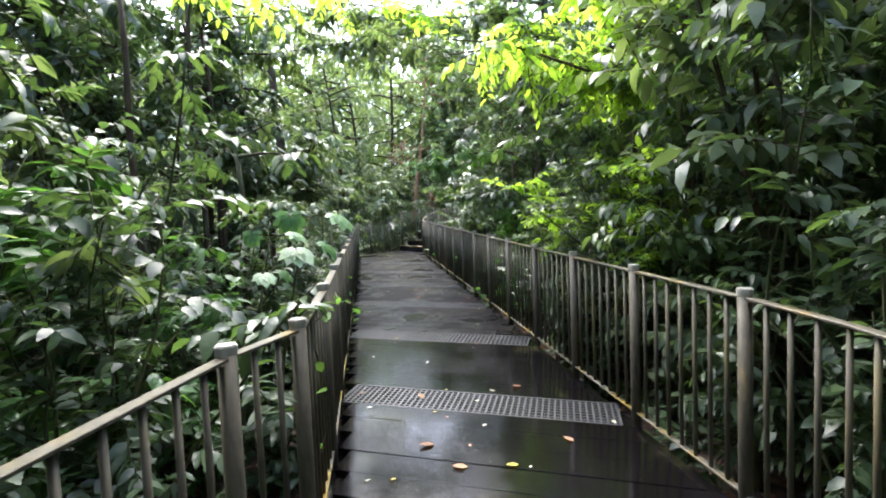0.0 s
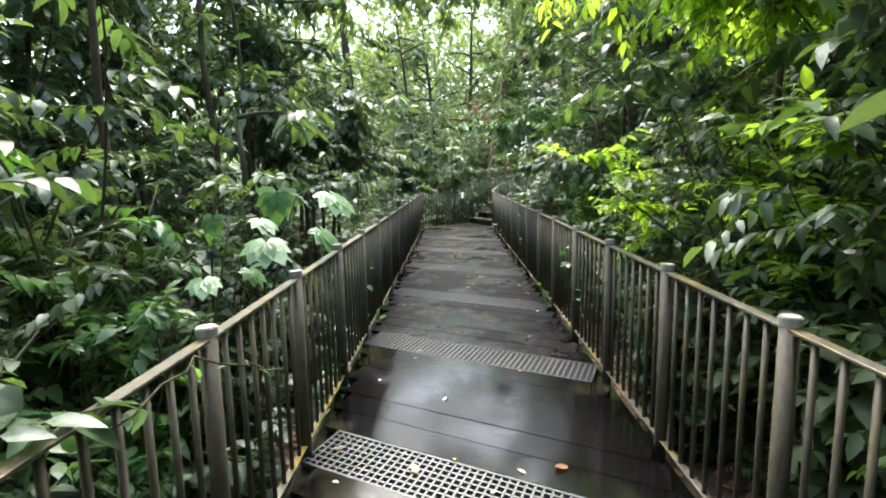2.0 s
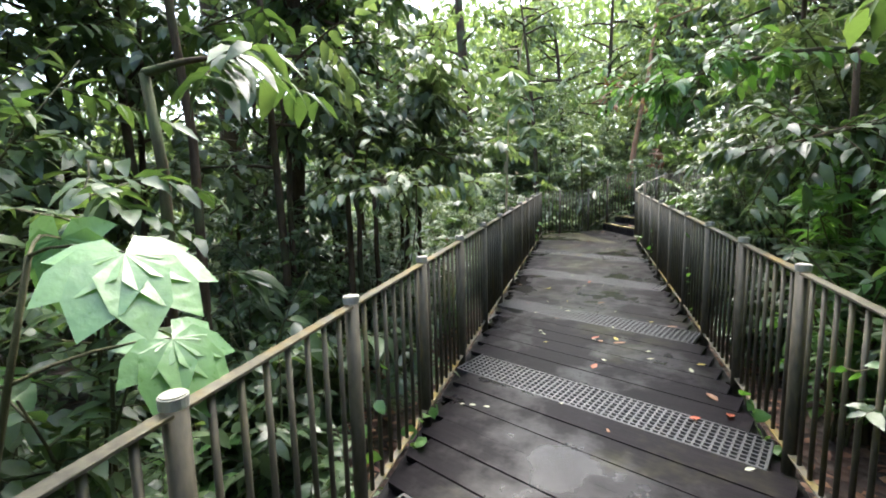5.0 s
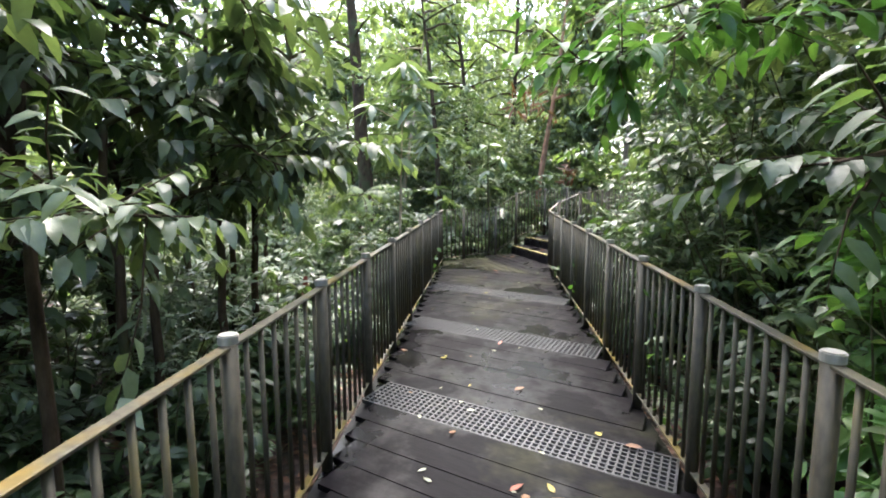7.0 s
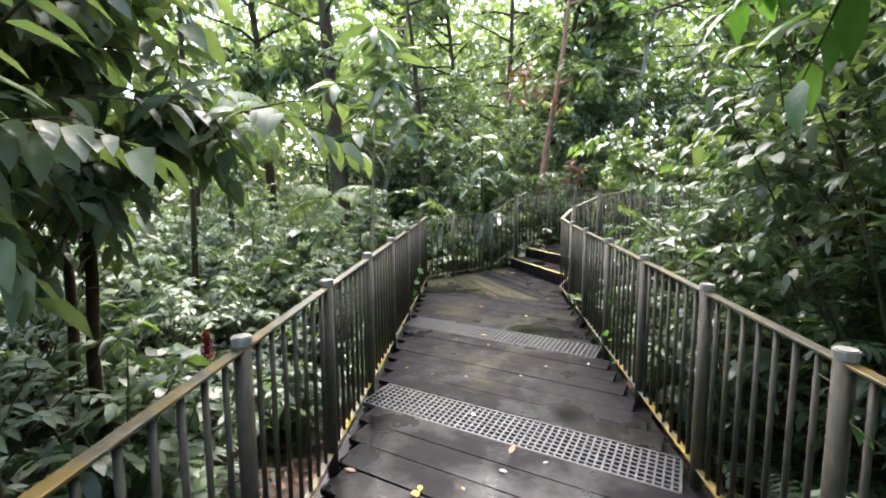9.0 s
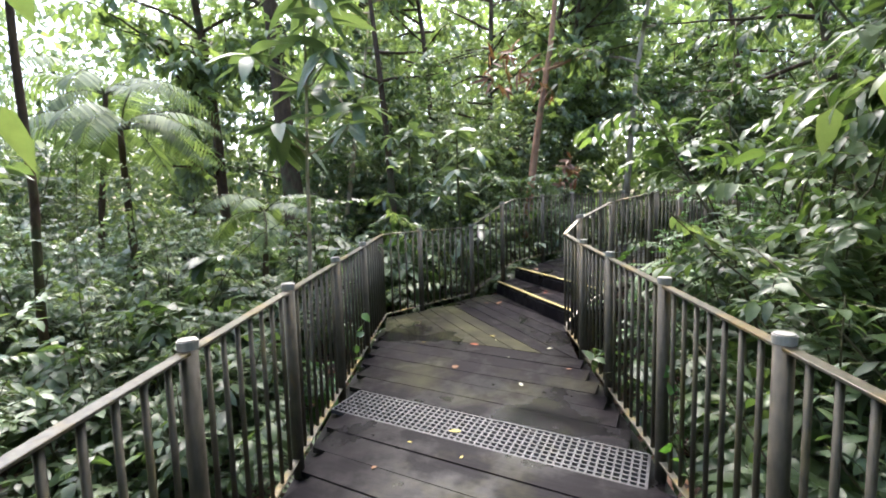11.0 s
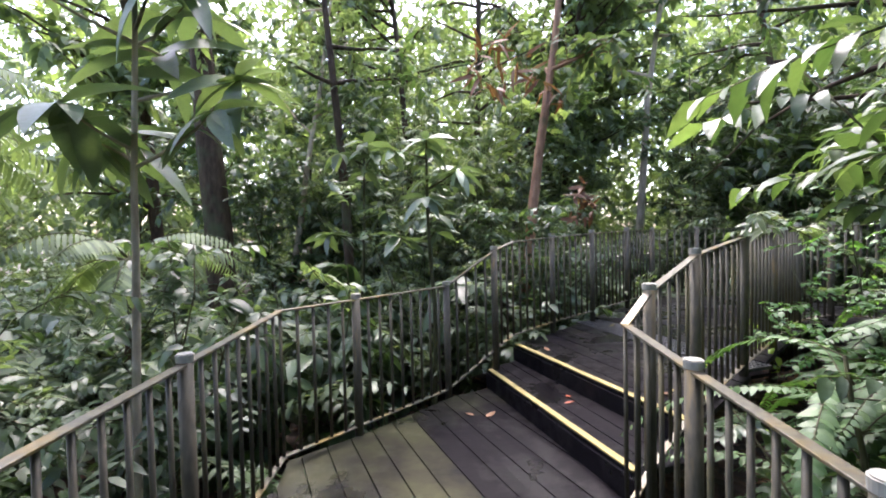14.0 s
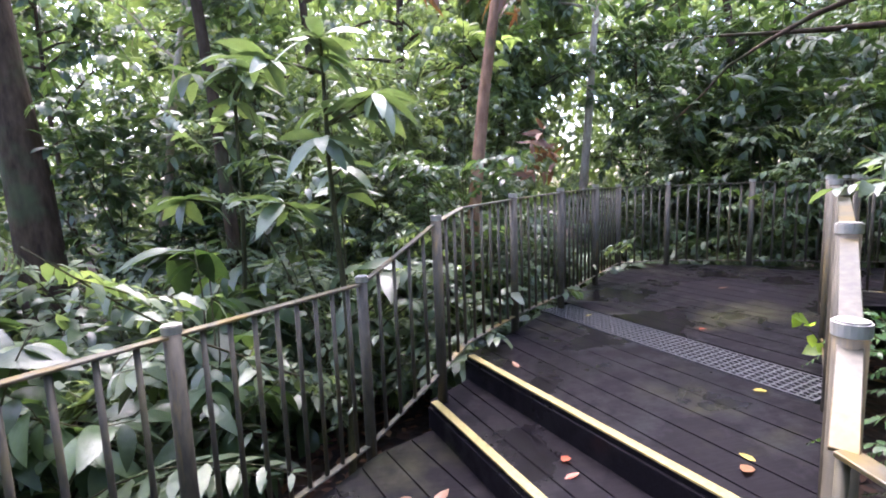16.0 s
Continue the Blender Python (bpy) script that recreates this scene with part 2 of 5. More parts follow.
# ---- plan of the boardwalk ----
SLOPE = 0.0425
LAND_Z, STEP1_Z, TOP_Z, END_Z = 0.665, 0.845, 1.02, 1.17
RAIL_H = 1.1


def left_x(y):
    return -0.33 + 0.041 * y


def right_x(y):
    return 1.8 + 0.0405 * y


CENTRE = [(-1.5, -4.0), (0.72, 1.9), (1.33, 15.2), (2.3, 16.2), (4.9, 18.3), (8.0, 16.4), (10.0, 15.0)]


def clear(x, y):
    """Distance from the middle line of the boardwalk."""
    best = 99.0
    for (ax, ay), (bx, by) in zip(CENTRE, CENTRE[1:]):
        dx, dy = bx - ax, by - ay
        t = max(0, min(1, ((x - ax) * dx + (y - ay) * dy) / (dx * dx + dy * dy)))
        best = min(best, math.hypot(x - ax - t * dx, y - ay - t * dy))
    return best


def ground_z(x, y):
    return -0.75 + 0.0425 * max(-10, min(24, y)) * 0.9 + 0.18 * noise.noise((x * 0.25, y * 0.25, 3.1)) + 0.05 * noise.noise((x * 1.1, y * 1.1, 0.2))


# ---- mesh helpers ----
def part(name, bm, material, parent=None, label=""):
    me = bpy.data.meshes.new(name)
    bm.to_mesh(me)
    bm.free()
    me.materials.append(material)
    ob = new(name, me)
    ob.parent = parent
    return tagged(ob, label)


def pydata(name, verts, faces, material, parent=None, smooth=True):
    me = bpy.data.meshes.new(name)
    me.from_pydata(verts, [], faces)
    me.materials.append(material)
    if smooth:
        me.polygons.foreach_set("use_smooth", [True] * len(me.polygons))
    me.update()
    ob = new(name, me)
    ob.parent = parent
    return ob


def add_box(bm, m, sx, sy, sz, bevel=0.0):
    r = bmesh.ops.create_cube(bm, size=1, matrix=m @ Matrix.Diagonal((sx, sy, sz, 1)))
    if bevel:
        edges = {e for v in r["verts"] for e in v.link_edges}
        bmesh.ops.bevel(bm, geom=list(edges), offset=bevel, segments=1, affect="EDGES")


def bar_matrix(a, b):
    """A pose at the middle of a to b whose x runs along the bar and whose z is as upright as may be."""
    a, b = Vector(a), Vector(b)
    x = (b - a).normalized()
    y = Vector((0, 0, 1)).cross(x).normalized()
    z = x.cross(y)
    return Matrix.Translation((a + b) / 2) @ Matrix((x, y, z)).transposed().to_4x4(), (b - a).length


def tube(verts, faces, pts, radii, sides=6):
    """A tapered tube along pts, added to the lists."""
    start = len(verts)
    for i, p in enumerate(pts):
        p = Vector(p)
        d = (Vector(pts[min(i + 1, len(pts) - 1)]) - Vector(pts[max(i - 1, 0)])).normalized()
        u = d.orthogonal().normalized() if abs(d.z) < 0.9 else Vector((1, 0, 0))
        u = (u - d * u.dot(d)).normalized()
        v = d.cross(u)
        for k in range(sides):
            a = 2 * math.pi * k / sides
            verts.append(tuple(p + radii[i] * (math.cos(a) * u + math.sin(a) * v)))
    for i in range(len(pts) - 1):
        for k in range(sides):
            a, b = start + i * sides + k, start + i * sides + (k + 1) % sides
            faces.append((a, b, b + sides, a + sides))
    faces.append(tuple(start + (len(pts) - 1) * sides + k for k in range(sides)))


# ---- leaves ----
LEAF_U = np.array([0, 0.3, 0.3, 0.3, 0.68, 0.68, 0.68, 1.0])
LEAF_V = np.array([0, -0.5, 0, 0.5, -0.4, 0, 0.4, 0])
LEAF_F = [(0, 2, 1), (1, 2, 5, 4), (4, 5, 7), (0, 3, 2), (2, 3, 6, 5), (5, 6, 7)]
MID_U = np.array([0, 0.28, 0.28, 0.68, 0.68, 1.0])
MID_V = np.array([0, -0.5, 0.5, -0.4, 0.4, 0])
MID_F = [(0, 2, 1), (1, 2, 4, 3), (3, 4, 5)]
FLAT_U = np.array([0, 0.45, 0.45, 1.0])
FLAT_V = np.array([0, -0.5, 0.5, 0])
FINE_S = [0.0, 0.1, 0.25, 0.42, 0.6, 0.78, 0.92, 1.0]
FINE_W = [0.04, 0.26, 0.43, 0.5, 0.46, 0.33, 0.14, 0.0]
FINE_U = np.array([u for u in FINE_S for _ in range(3)])
FINE_V = np.array([w * s for w in FINE_W for s in (-1, 0, 1)])
FINE_F = [(3 * i + j, 3 * i + j + 1, 3 * i + j + 4, 3 * i + j + 3) for i in range(7) for j in range(2)]
SHAPES = {"fine": (FINE_U, FINE_V, FINE_F), "full": (LEAF_U, LEAF_V, LEAF_F), "mid": (MID_U, MID_V, MID_F), "flat": (FLAT_U, FLAT_V, [(0, 2, 3, 1)])}


def leaf_arrays(base, way, up, length, width, droop=0.3, fold=0.25, detail="full"):
    """Vertices and faces of many leaves: base points, directions, upper sides, lengths and widths."""
    base, way, up = np.array(base, float), np.array(way, float), np.array(up, float)
    length, width = np.array(length, float)[:, None], np.array(width, float)[:, None]
    way /= np.linalg.norm(way, axis=1, keepdims=True) + 1e-9
    side = np.cross(way, up)
    side /= np.linalg.norm(side, axis=1, keepdims=True) + 1e-9
    up = np.cross(side, way)
    u, v, f = SHAPES[detail]
    w = -droop * u**2 * length + fold * np.abs(v) * width
    p = base[:, None] + (u * length)[..., None] * way[:, None] + (v * width)[..., None] * side[:, None] + w[..., None] * up[:, None]
    n, k = len(base), len(u)
    faces = [tuple(i * k + j for j in face) for i in range(n) for face in f]
    return p.reshape(-1, 3), faces


def leaf_mesh(name, rows, material, parent, droop=0.3, fold=0.25, detail="full"):
    base, way, up, length, width = zip(*rows)
    verts, faces = leaf_arrays(base, way, up, length, width, droop, fold, detail)
    return pydata(name, verts.tolist(), faces, material, parent)


def rand_dir(rng, up=0.0):
    v = Vector((rng.gauss(0, 1), rng.gauss(0, 1), rng.gauss(0, 1) + up))
    return v.normalized()


def bend(rng, a, way, length, steps, sag, wobble):
    """A wandering line of points from a."""
    pts, d = [Vector(a)], Vector(way).normalized()
    for _ in range(steps):
        d = (d + Vector((rng.gauss(0, wobble), rng.gauss(0, wobble), rng.gauss(0, wobble) - sag))).normalized()
        pts.append(pts[-1] + d * length / steps)
    return pts


def shrub(rng, name, label, material, height=2.2, spread=1.0, stems=7, twigs=9, leaves=12, size=0.14, ratio=0.4, droop=0.3, detail="full", low=1):
    """A bush: stems from the root, twigs off the stems, leaves set along the twigs."""
    root = tagged(new(name), label, "shrub")
    sv, sf, rows = [], [], []
    for _ in range(stems):
        a = rng.uniform(0, 6.283)
        lean = rng.uniform(0.1, 0.75) * spread / height * 1.4
        d = Vector((math.cos(a) * lean, math.sin(a) * lean, 1))
        pts = bend(rng, (rng.gauss(0, 0.07), rng.gauss(0, 0.07), 0), d, height * rng.uniform(0.65, 1.1), 7, 0.03, 0.12)
        tube(sv, sf, pts, [0.016 - 0.0018 * i for i in range(8)], 5)
        for _ in range(twigs):
            i = rng.randint(low, 6)
            f = rng.random()
            p = pts[i].lerp(pts[i + 1], f)
            out = Vector((rng.gauss(0, 1), rng.gauss(0, 1), rng.gauss(0.25, 0.4))).normalized()
            tw = bend(rng, p, out, rng.uniform(0.25, 0.6) * spread, 4, 0.06, 0.15)
            tube(sv, sf, tw[::2], [0.006, 0.004, 0.002], 3)
            for k in range(leaves):
                g = (k + 0.6) / leaves * 3.99
                q = tw[int(g)].lerp(tw[int(g) + 1], g % 1)
                along = (tw[int(g) + 1] - tw[int(g)]).normalized()
                side = along.cross(Vector((0, 0, 1))).normalized() * (1 if k % 2 else -1)
                way = (along * 0.6 + side * rng.uniform(0.5, 1.0) + Vector((0, 0, rng.gauss(-0.1, 0.3)))).normalized()
                s = size * rng.uniform(0.6, 1.3)
                rows.append((q, way, (rng.gauss(0, 0.35), rng.gauss(0, 0.35), 1), s, s * ratio * rng.uniform(0.8, 1.2)))
    pydata("stem", sv, sf, STEM, root)
    leaf_mesh("foliage", rows, material, root, droop, 0.25, detail)
    return root


def frond_mesh(name, pts, radii, rows, material, parent, droop):
    """One frond: the rachis and the leaflets set on it, as one mesh."""
    tv, tf = [], []
    tube(tv, tf, pts, radii, 4)
    base, way, up, length, width = zip(*rows)
    lv, lf = leaf_arrays(base, way, up, length, width, droop, 0.1, "mid")
    k = len(tv)
    ob = pydata(name, tv + lv.tolist(), tf + [tuple(i + k for i in f) for f in lf], STEM, parent)
    ob.data.materials.append(material)
    ob.data.polygons.foreach_set("material_index", [0] * len(tf) + [1] * len(lf))
    return ob


def fern(rng, name, label, material, fronds=9, length=1.0, leaflet=0.16, pairs=16, ratio=0.2):
    """Arching fronds with paired leaflets."""
    root = tagged(new(name), label, "fern")
    for k in range(fronds):
        rows = []
        a = 6.283 * k / fronds + rng.gauss(0, 0.25)
        pts = bend(rng, (0, 0, 0), (math.cos(a) * 0.6, math.sin(a) * 0.6, 1), length * rng.uniform(0.75, 1.15), 9, 0.16, 0.03)
        for j in range(pairs):
            g = 1.5 + (j + 0.5) / pairs * 7.4
            q = pts[int(g)].lerp(pts[int(g) + 1], g % 1)
            along = (pts[int(g) + 1] - pts[int(g)]).normalized()
            side = along.cross(Vector((0, 0, 1))).normalized()
            s = leaflet * math.sin(math.pi * (0.12 + 0.82 * j / pairs)) * rng.uniform(0.85, 1.1)
            for sg in (1, -1):
                rows.append((q, along * 0.45 + side * sg + Vector((0, 0, -0.1)), side.cross(along), s, s * ratio))
        frond_mesh("frond", pts, [0.009 - 0.0008 * i for i in range(10)], rows, material, root, 0.25)
    return root


def tree(rng, name, label, material, bark, height, girth, limbs=9, first=0.45, twigs=7, leaves=14, size=0.2, ratio=0.42, reach=1.8, lean=(0, 0), detail="mid"):
    """A forest tree: tapered trunk, limbs, twigs and a loose crown of leaves."""
    root = tagged(new(name), label, "tree")
    tv, tf, rows = [], [], []
    pts = bend(rng, (0, 0, -0.1), (lean[0], lean[1], 1), height, 10, 0, 0.035)
    tube(tv, tf, pts, [girth * (1.25 if i == 0 else 1 - 0.075 * i) for i in range(11)], 10)
    for _ in range(limbs):
        g = rng.uniform(first, 0.97) * 9.9
        p = pts[int(g)].lerp(pts[int(g) + 1], g % 1)
        a = rng.uniform(0, 6.283)
        r = reach * rng.uniform(0.5, 1.1)
        limb = bend(rng, p, (math.cos(a), math.sin(a), rng.uniform(0.1, 0.8)), r, 6, 0.05, 0.12)
        th = min(girth * 0.4, 0.05)
        tube(tv, tf, limb, [th * (1 - 0.14 * i) for i in range(7)], 6)
        for _ in range(twigs):
            g2 = rng.uniform(1.2, 5.9)
            q = limb[int(g2)].lerp(limb[int(g2) + 1], g2 % 1)
            tw = bend(rng, q, rand_dir(rng, 0.2), rng.uniform(0.3, 0.75), 4, 0.08, 0.15)
            tube(tv, tf, tw[::2], [0.008, 0.005, 0.002], 3)
            for k in range(leaves):
                h = (k + 0.6) / leaves * 3.99
                b = tw[int(h)].lerp(tw[int(h) + 1], h % 1)
                along = (tw[int(h) + 1] - tw[int(h)]).normalized()
                side = along.cross(Vector((0, 0, 1))).normalized() * (1 if k % 2 else -1)
                way = along * 0.6 + side * rng.uniform(0.4, 1.0) + Vector((0, 0, rng.gauss(-0.25, 0.3)))
                s = size * rng.uniform(0.6, 1.3)
                rows.append((b, way, (rng.gauss(0, 0.4), rng.gauss(0, 0.4), 1), s, s * ratio))
    pydata("trunk", tv, tf, bark, root)
    leaf_mesh("crown", rows, material, root, 0.35, 0.25, detail)
    return root


def put(proto, x, y, turn=0, scale=1.0, dz=0.0, tilt=0.0):
    return copy_thing(proto, Matrix.Translation((x, y, ground_z(x, y) + dz)) @ Euler((tilt, 0, turn)).to_matrix().to_4x4() @ Matrix.Scale(scale, 4))


# ---- ground ----
def make_ground():
    bm = bmesh.new()
    steps = [-900, -300, -120, -60] + [-40 + 1.0 * i for i in range(91)] + [70, 130, 320, 900]
    grid = [[bm.verts.new((x, y, ground_z(x, y))) for x in steps] for y in steps]
    for j in range(len(steps) - 1):
        for i in range(len(steps) - 1):
            bm.faces.new((grid[j][i], grid[j][i + 1], grid[j + 1][i + 1], grid[j + 1][i]))
    g = part("ground", bm, SOIL)
    tagged(g, "dark forest floor of soil and reddish leaf litter", "ground", kind="structure")
    return g


make_ground()

# ---- vegetation ----
rng = random.Random(7)
NEAR = {
    "dark": shrub(rng, "shrub", "dense dark green broad-leaved rainforest shrub with wet leaves", LEAF_DARK, 2.6, 0.8, 8, 14, 14, 0.11, 0.45),
    "droopy": shrub(rng, "shrub", "tall dark green understorey shrub with drooping leaves", LEAF_DARK, 4.0, 0.9, 8, 18, 14, 0.125, 0.42, 0.5),
    "grey": shrub(rng, "shrub", "grey-green rainforest shrub with glossy wet leaves", LEAF_GREY, 3.4, 0.9, 8, 16, 14, 0.115, 0.43, 0.4),
    "bright": shrub(rng, "shrub", "bright yellow-green leafy shrub beside the boardwalk", LEAF_BRIGHT, 4.2, 1.0, 8, 16, 14, 0.11, 0.45, 0.35, "full", 4),
    "fresh": shrub(rng, "shrub", "fresh green shrub with shiny broad leaves by the railing", LEAF_FRESH, 3.0, 0.8, 7, 12, 11, 0.17, 0.42, 0.35),
    "small": shrub(rng, "shrub", "fine-leaved green shrub arching towards the railing", LEAF_FRESH, 2.9, 1.0, 10, 21, 22, 0.065, 0.5, 0.2, "mid"),
    "big": shrub(rng, "shrub", "broad-leaved plant with large hanging wet leaves", LEAF_DARK, 1.9, 0.8, 8, 7, 7, 0.27, 0.42, 0.6, "fine"),
}
LOW = {
    "herb": shrub(rng, "low_plant", "fresh green low plant with shiny leaves by the railing", LEAF_FRESH, 0.9, 0.55, 7, 6, 8, 0.15, 0.45, 0.3),
    "herb_dark": shrub(rng, "low_plant", "dark green low plant on the forest floor", LEAF_DARK, 0.8, 0.6, 7, 6, 8, 0.16, 0.42, 0.3),
    "fern": fern(rng, "fern", "green fern with arching feathery fronds", LEAF_DARK, 10, 1.0, 0.2, 16),
}
TALL = {
    "hedge": shrub(rng, "tall_shrub", "tall dense dark green thicket behind the railing", LEAF_DARK, 6.0, 1.3, 9, 26, 13, 0.18, 0.42, 0.4, "mid"),
    "hedge_grey": shrub(rng, "tall_shrub", "tall grey-green thicket with shiny leaves", LEAF_GREY, 6.5, 1.3, 9, 26, 13, 0.18, 0.4, 0.4, "mid"),
    "hedge_far": shrub(rng, "tall_shrub", "tall light green thicket in the forest", LEAF_FAR, 6.0, 1.5, 9, 26, 13, 0.2, 0.42, 0.4, "mid"),
}
TREES = {
    "slim": tree(rng, "tree", "slender dark-barked rainforest tree with a loose crown", LEAF_DARK, BARK, 8.0, 0.06, 26, 0.24, 8, 12, 0.2),
    "slim_grey": tree(rng, "tree", "tall thin tree with grey-green wet leaves", LEAF_GREY, BARK, 7.5, 0.05, 26, 0.22, 8, 12, 0.19),
    "wide": tree(rng, "tree", "big rainforest tree with a wide dark crown", LEAF_FAR, BARK, 12.0, 0.16, 34, 0.2, 9, 12, 0.3, 0.45, 3.2),
}
UNDER = {
    "scrub": shrub(rng, "undergrowth", "low green undergrowth on the forest floor", LEAF_FAR, 1.7, 0.9, 8, 9, 11, 0.17, 0.42, 0.3, "mid"),
    "scrub_dark": shrub(rng, "undergrowth", "low dark undergrowth on the forest floor", LEAF_DARK, 1.5, 0.9, 8, 9, 11, 0.16, 0.42, 0.3, "mid"),
    "scrub_grey": shrub(rng, "undergrowth", "grey-green wet undergrowth on the forest floor", LEAF_GREY, 1.8, 0.9, 8, 9, 11, 0.19, 0.42, 0.3, "mid"),
}
PALM = fern(rng, "palm", "young palm with long drooping feathered fronds", LEAF_DARK, 9, 2.6, 0.5, 22)
tagged(PALM, category="palm")


def girth_of(root):
    """How far a plant's leaves reach sideways at the height of a walker."""
    found = [math.hypot(v.co.x, v.co.y) for ob in root.children for v in ob.data.vertices if v.co.z < 3.4]
    return sorted(found)[int(0.985 * len(found))]


REACH = {id(p): girth_of(p) for d in (NEAR, LOW, TALL, TREES, UNDER) for p in d.values()}
used = []


def on_sight_line(x, y):
    """The thin place in the forest before the pale trunk."""
    t = ((x - 1.4) * 5.3 + (y - 13.4) * 11.0) / 149.1
    return 0.2 < t < 1.1 and abs((x - 1.4) * 11.0 - (y - 13.4) * 5.3) / 12.21 < 1.5


def sow(protos, weights, count, box, band, gap, scale=(0.85, 1.15), group="", accept=None):
    """Plants strewn beside the boardwalk: clear of it by their own reach plus a distance within the band."""
    kinds = list(weights)
    done = 0
    for _ in range(count * 30):
        if done >= count:
            break
        x, y = rng.uniform(box[0], box[2]), rng.uniform(box[1], box[3])
        if accept and not accept(x, y):
            continue
        p = protos[rng.choices(kinds, [weights[k] for k in kinds])[0]]
        s = rng.uniform(*scale)
        free = clear(x, y) - 1.12 - REACH[id(p)] * s
        if not band[0] < free < band[1] or any(math.hypot(x - u, y - v) < gap for u, v in used):
            continue
        used.append((x, y))
        turn = rng.uniform(0, 6.28)
        done += 1
        if protos in (TALL, TREES) and on_sight_line(x, y):
            continue
        ob = put(p, x, y, turn, s)
        if group:
            tagged(ob, group=group)


def on_left(x, y):
    return x < left_x(y)


def on_right(x, y):
    return x > right_x(y) and y < 15.5


LANES = [((1.2, 15.5), (-2.7, 20.6)), ((1.2, 15.5), (-0.2, 20.3)), ((2.4, 17.4), (6.8, 24.6)), ((1.6, 17.0), (2.8, 19.3))]


def off_glade(x, y):
    """Keeps tall growth out of the sunlit gap in the forest and the thin places before the standing trunks."""
    for (ax, ay), (bx, by) in LANES:
        dx, dy = bx - ax, by - ay
        t = ((x - ax) * dx + (y - ay) * dy) / (dx * dx + dy * dy)
        if -0.1 < t < 1.05 and abs((x - ax) * dy - (y - ay) * dx) / math.hypot(dx, dy) < 1.15:
            return False
    return not (x < -1.0 and 9.5 < y < 21.0)


# plants that stand out
for x, y, kind, s, turn in ((3.3, 4.9, "droopy", 1.0, 0.4), (3.75, 5.6, "bright", 1.0, 0.4), (3.9, 5.0, "bright", 0.95, 2.0), (3.45, 8.8, "fresh", 1.0, 0.7),
                            (4.5, 15.1, "small", 0.9, 2.1), (5.3, 15.8, "small", 0.9, 1.1), (4.5, 4.4, "droopy", 1.1, 0.6), (5.0, 13.3, "grey", 1.0, 0.0), (5.4, 14.5, "droopy", 1.0, 1.0), (5.9, 15.6, "grey", 1.0, 3.0),
                            (-0.55, 17.0, "big", 0.95, 0.0), (0.3, 17.6, "big", 1.1, 2.0), (0.6, 18.7, "big", 1.15, 4.0), (1.2, 18.4, "grey", 0.95, 1.0), (2.42, 19.0, "dark", 1.12, 1.0), (3.1, 19.15, "dark", 1.1, 3.0), (3.3, 20.3, "grey", 0.75, 2.0), (4.2, 20.6, "dark", 0.8, 3.0),
                            (-1.35, 4.15, "fresh", 0.66, 1.2), (3.6, 12.4, "dark", 0.95, 2.0), (-1.35, 6.95, "big", 0.95, 0.5), (4.6, 12.0, "droopy", 1.0, 1.3)):
    used.append((x, y))
    put(NEAR[kind], x, y, turn, s)

for x, y, kind, s in ((5.2, 1.8, "hedge", 1.0), (5.3, 3.3, "hedge", 1.05), (5.3, 8.3, "hedge", 1.0), (4.9, 9.7, "hedge", 1.05), (5.0, 11.2, "hedge_grey", 1.05), (5.4, 12.7, "hedge", 1.1),
                      (8.2, 22.8, "hedge", 1.1), (8.2, 21.0, "hedge", 1.15), (9.3, 20.2, "hedge", 1.1), (10.5, 19.4, "hedge", 1.15), (9.2, 22.4, "hedge", 1.2), (11.6, 20.8, "hedge", 1.2), 
                      (6.5, 9.2, "hedge", 1.1), (6.7, 11.9, "hedge", 1.1), (6.6, 13.8, "hedge", 1.1), (7.6, 15.0, "hedge", 1.0), (8.4, 13.2, "hedge", 1.1)):
    used.append((x, y))
    put(TALL[kind], x, y, rng.uniform(0, 6), s)

sow(NEAR, {"dark": 2, "droopy": 3, "grey": 4, "fresh": 0.6}, 17, (-6, -4, 0, 6.3), (-0.15, 0.5), 0.62, group="shrubs along the railing", accept=on_left)
sow(NEAR, {"dark": 4, "droopy": 4, "grey": 1}, 15, (1, -4, 7, 7.5), (-0.15, 0.5), 0.6, group="shrubs along the railing", accept=on_right)
sow(NEAR, {"dark": 1, "droopy": 2, "grey": 2}, 3, (-6, 8.0, 0, 15.5), (0.4, 1.6), 1.0, (0.6, 0.9), accept=on_left)
sow(NEAR, {"dark": 3, "droopy": 4, "grey": 2}, 15, (2, 7.5, 7, 15), (-0.1, 0.6), 0.65, accept=on_right)
sow(NEAR, {"dark": 3, "droopy": 2, "grey": 3, "big": 1}, 20, (-4, 15, 12, 23), (-0.05, 0.9), 0.7, accept=off_glade)
sow(LOW, {"herb": 1, "herb_dark": 3, "fern": 3}, 46, (-4, -2, 0.5, 17), (-0.1, 1.4), 0.35, (0.7, 1.15), "low plants by the railing", on_left)
sow(LOW, {"herb": 0.5, "herb_dark": 4, "fern": 2}, 18, (1.5, -2, 6, 15), (0.0, 1.2), 0.35, (0.6, 1.0), "low plants by the railing", on_right)
sow(TREES, {"slim": 2, "slim_grey": 2}, 9, (-6, 5.0, 0, 10.8), (-0.6, 2.2), 0.9, (0.75, 1.05), accept=on_left)
sow(TREES, {"slim": 2, "slim_grey": 2}, 9, (2, -3, 8, 15.5), (-0.4, 2.0), 0.9, (0.75, 1.05), accept=on_right)


def left_edge(x, y):
    return on_left(x, y) and off_glade(x, y)


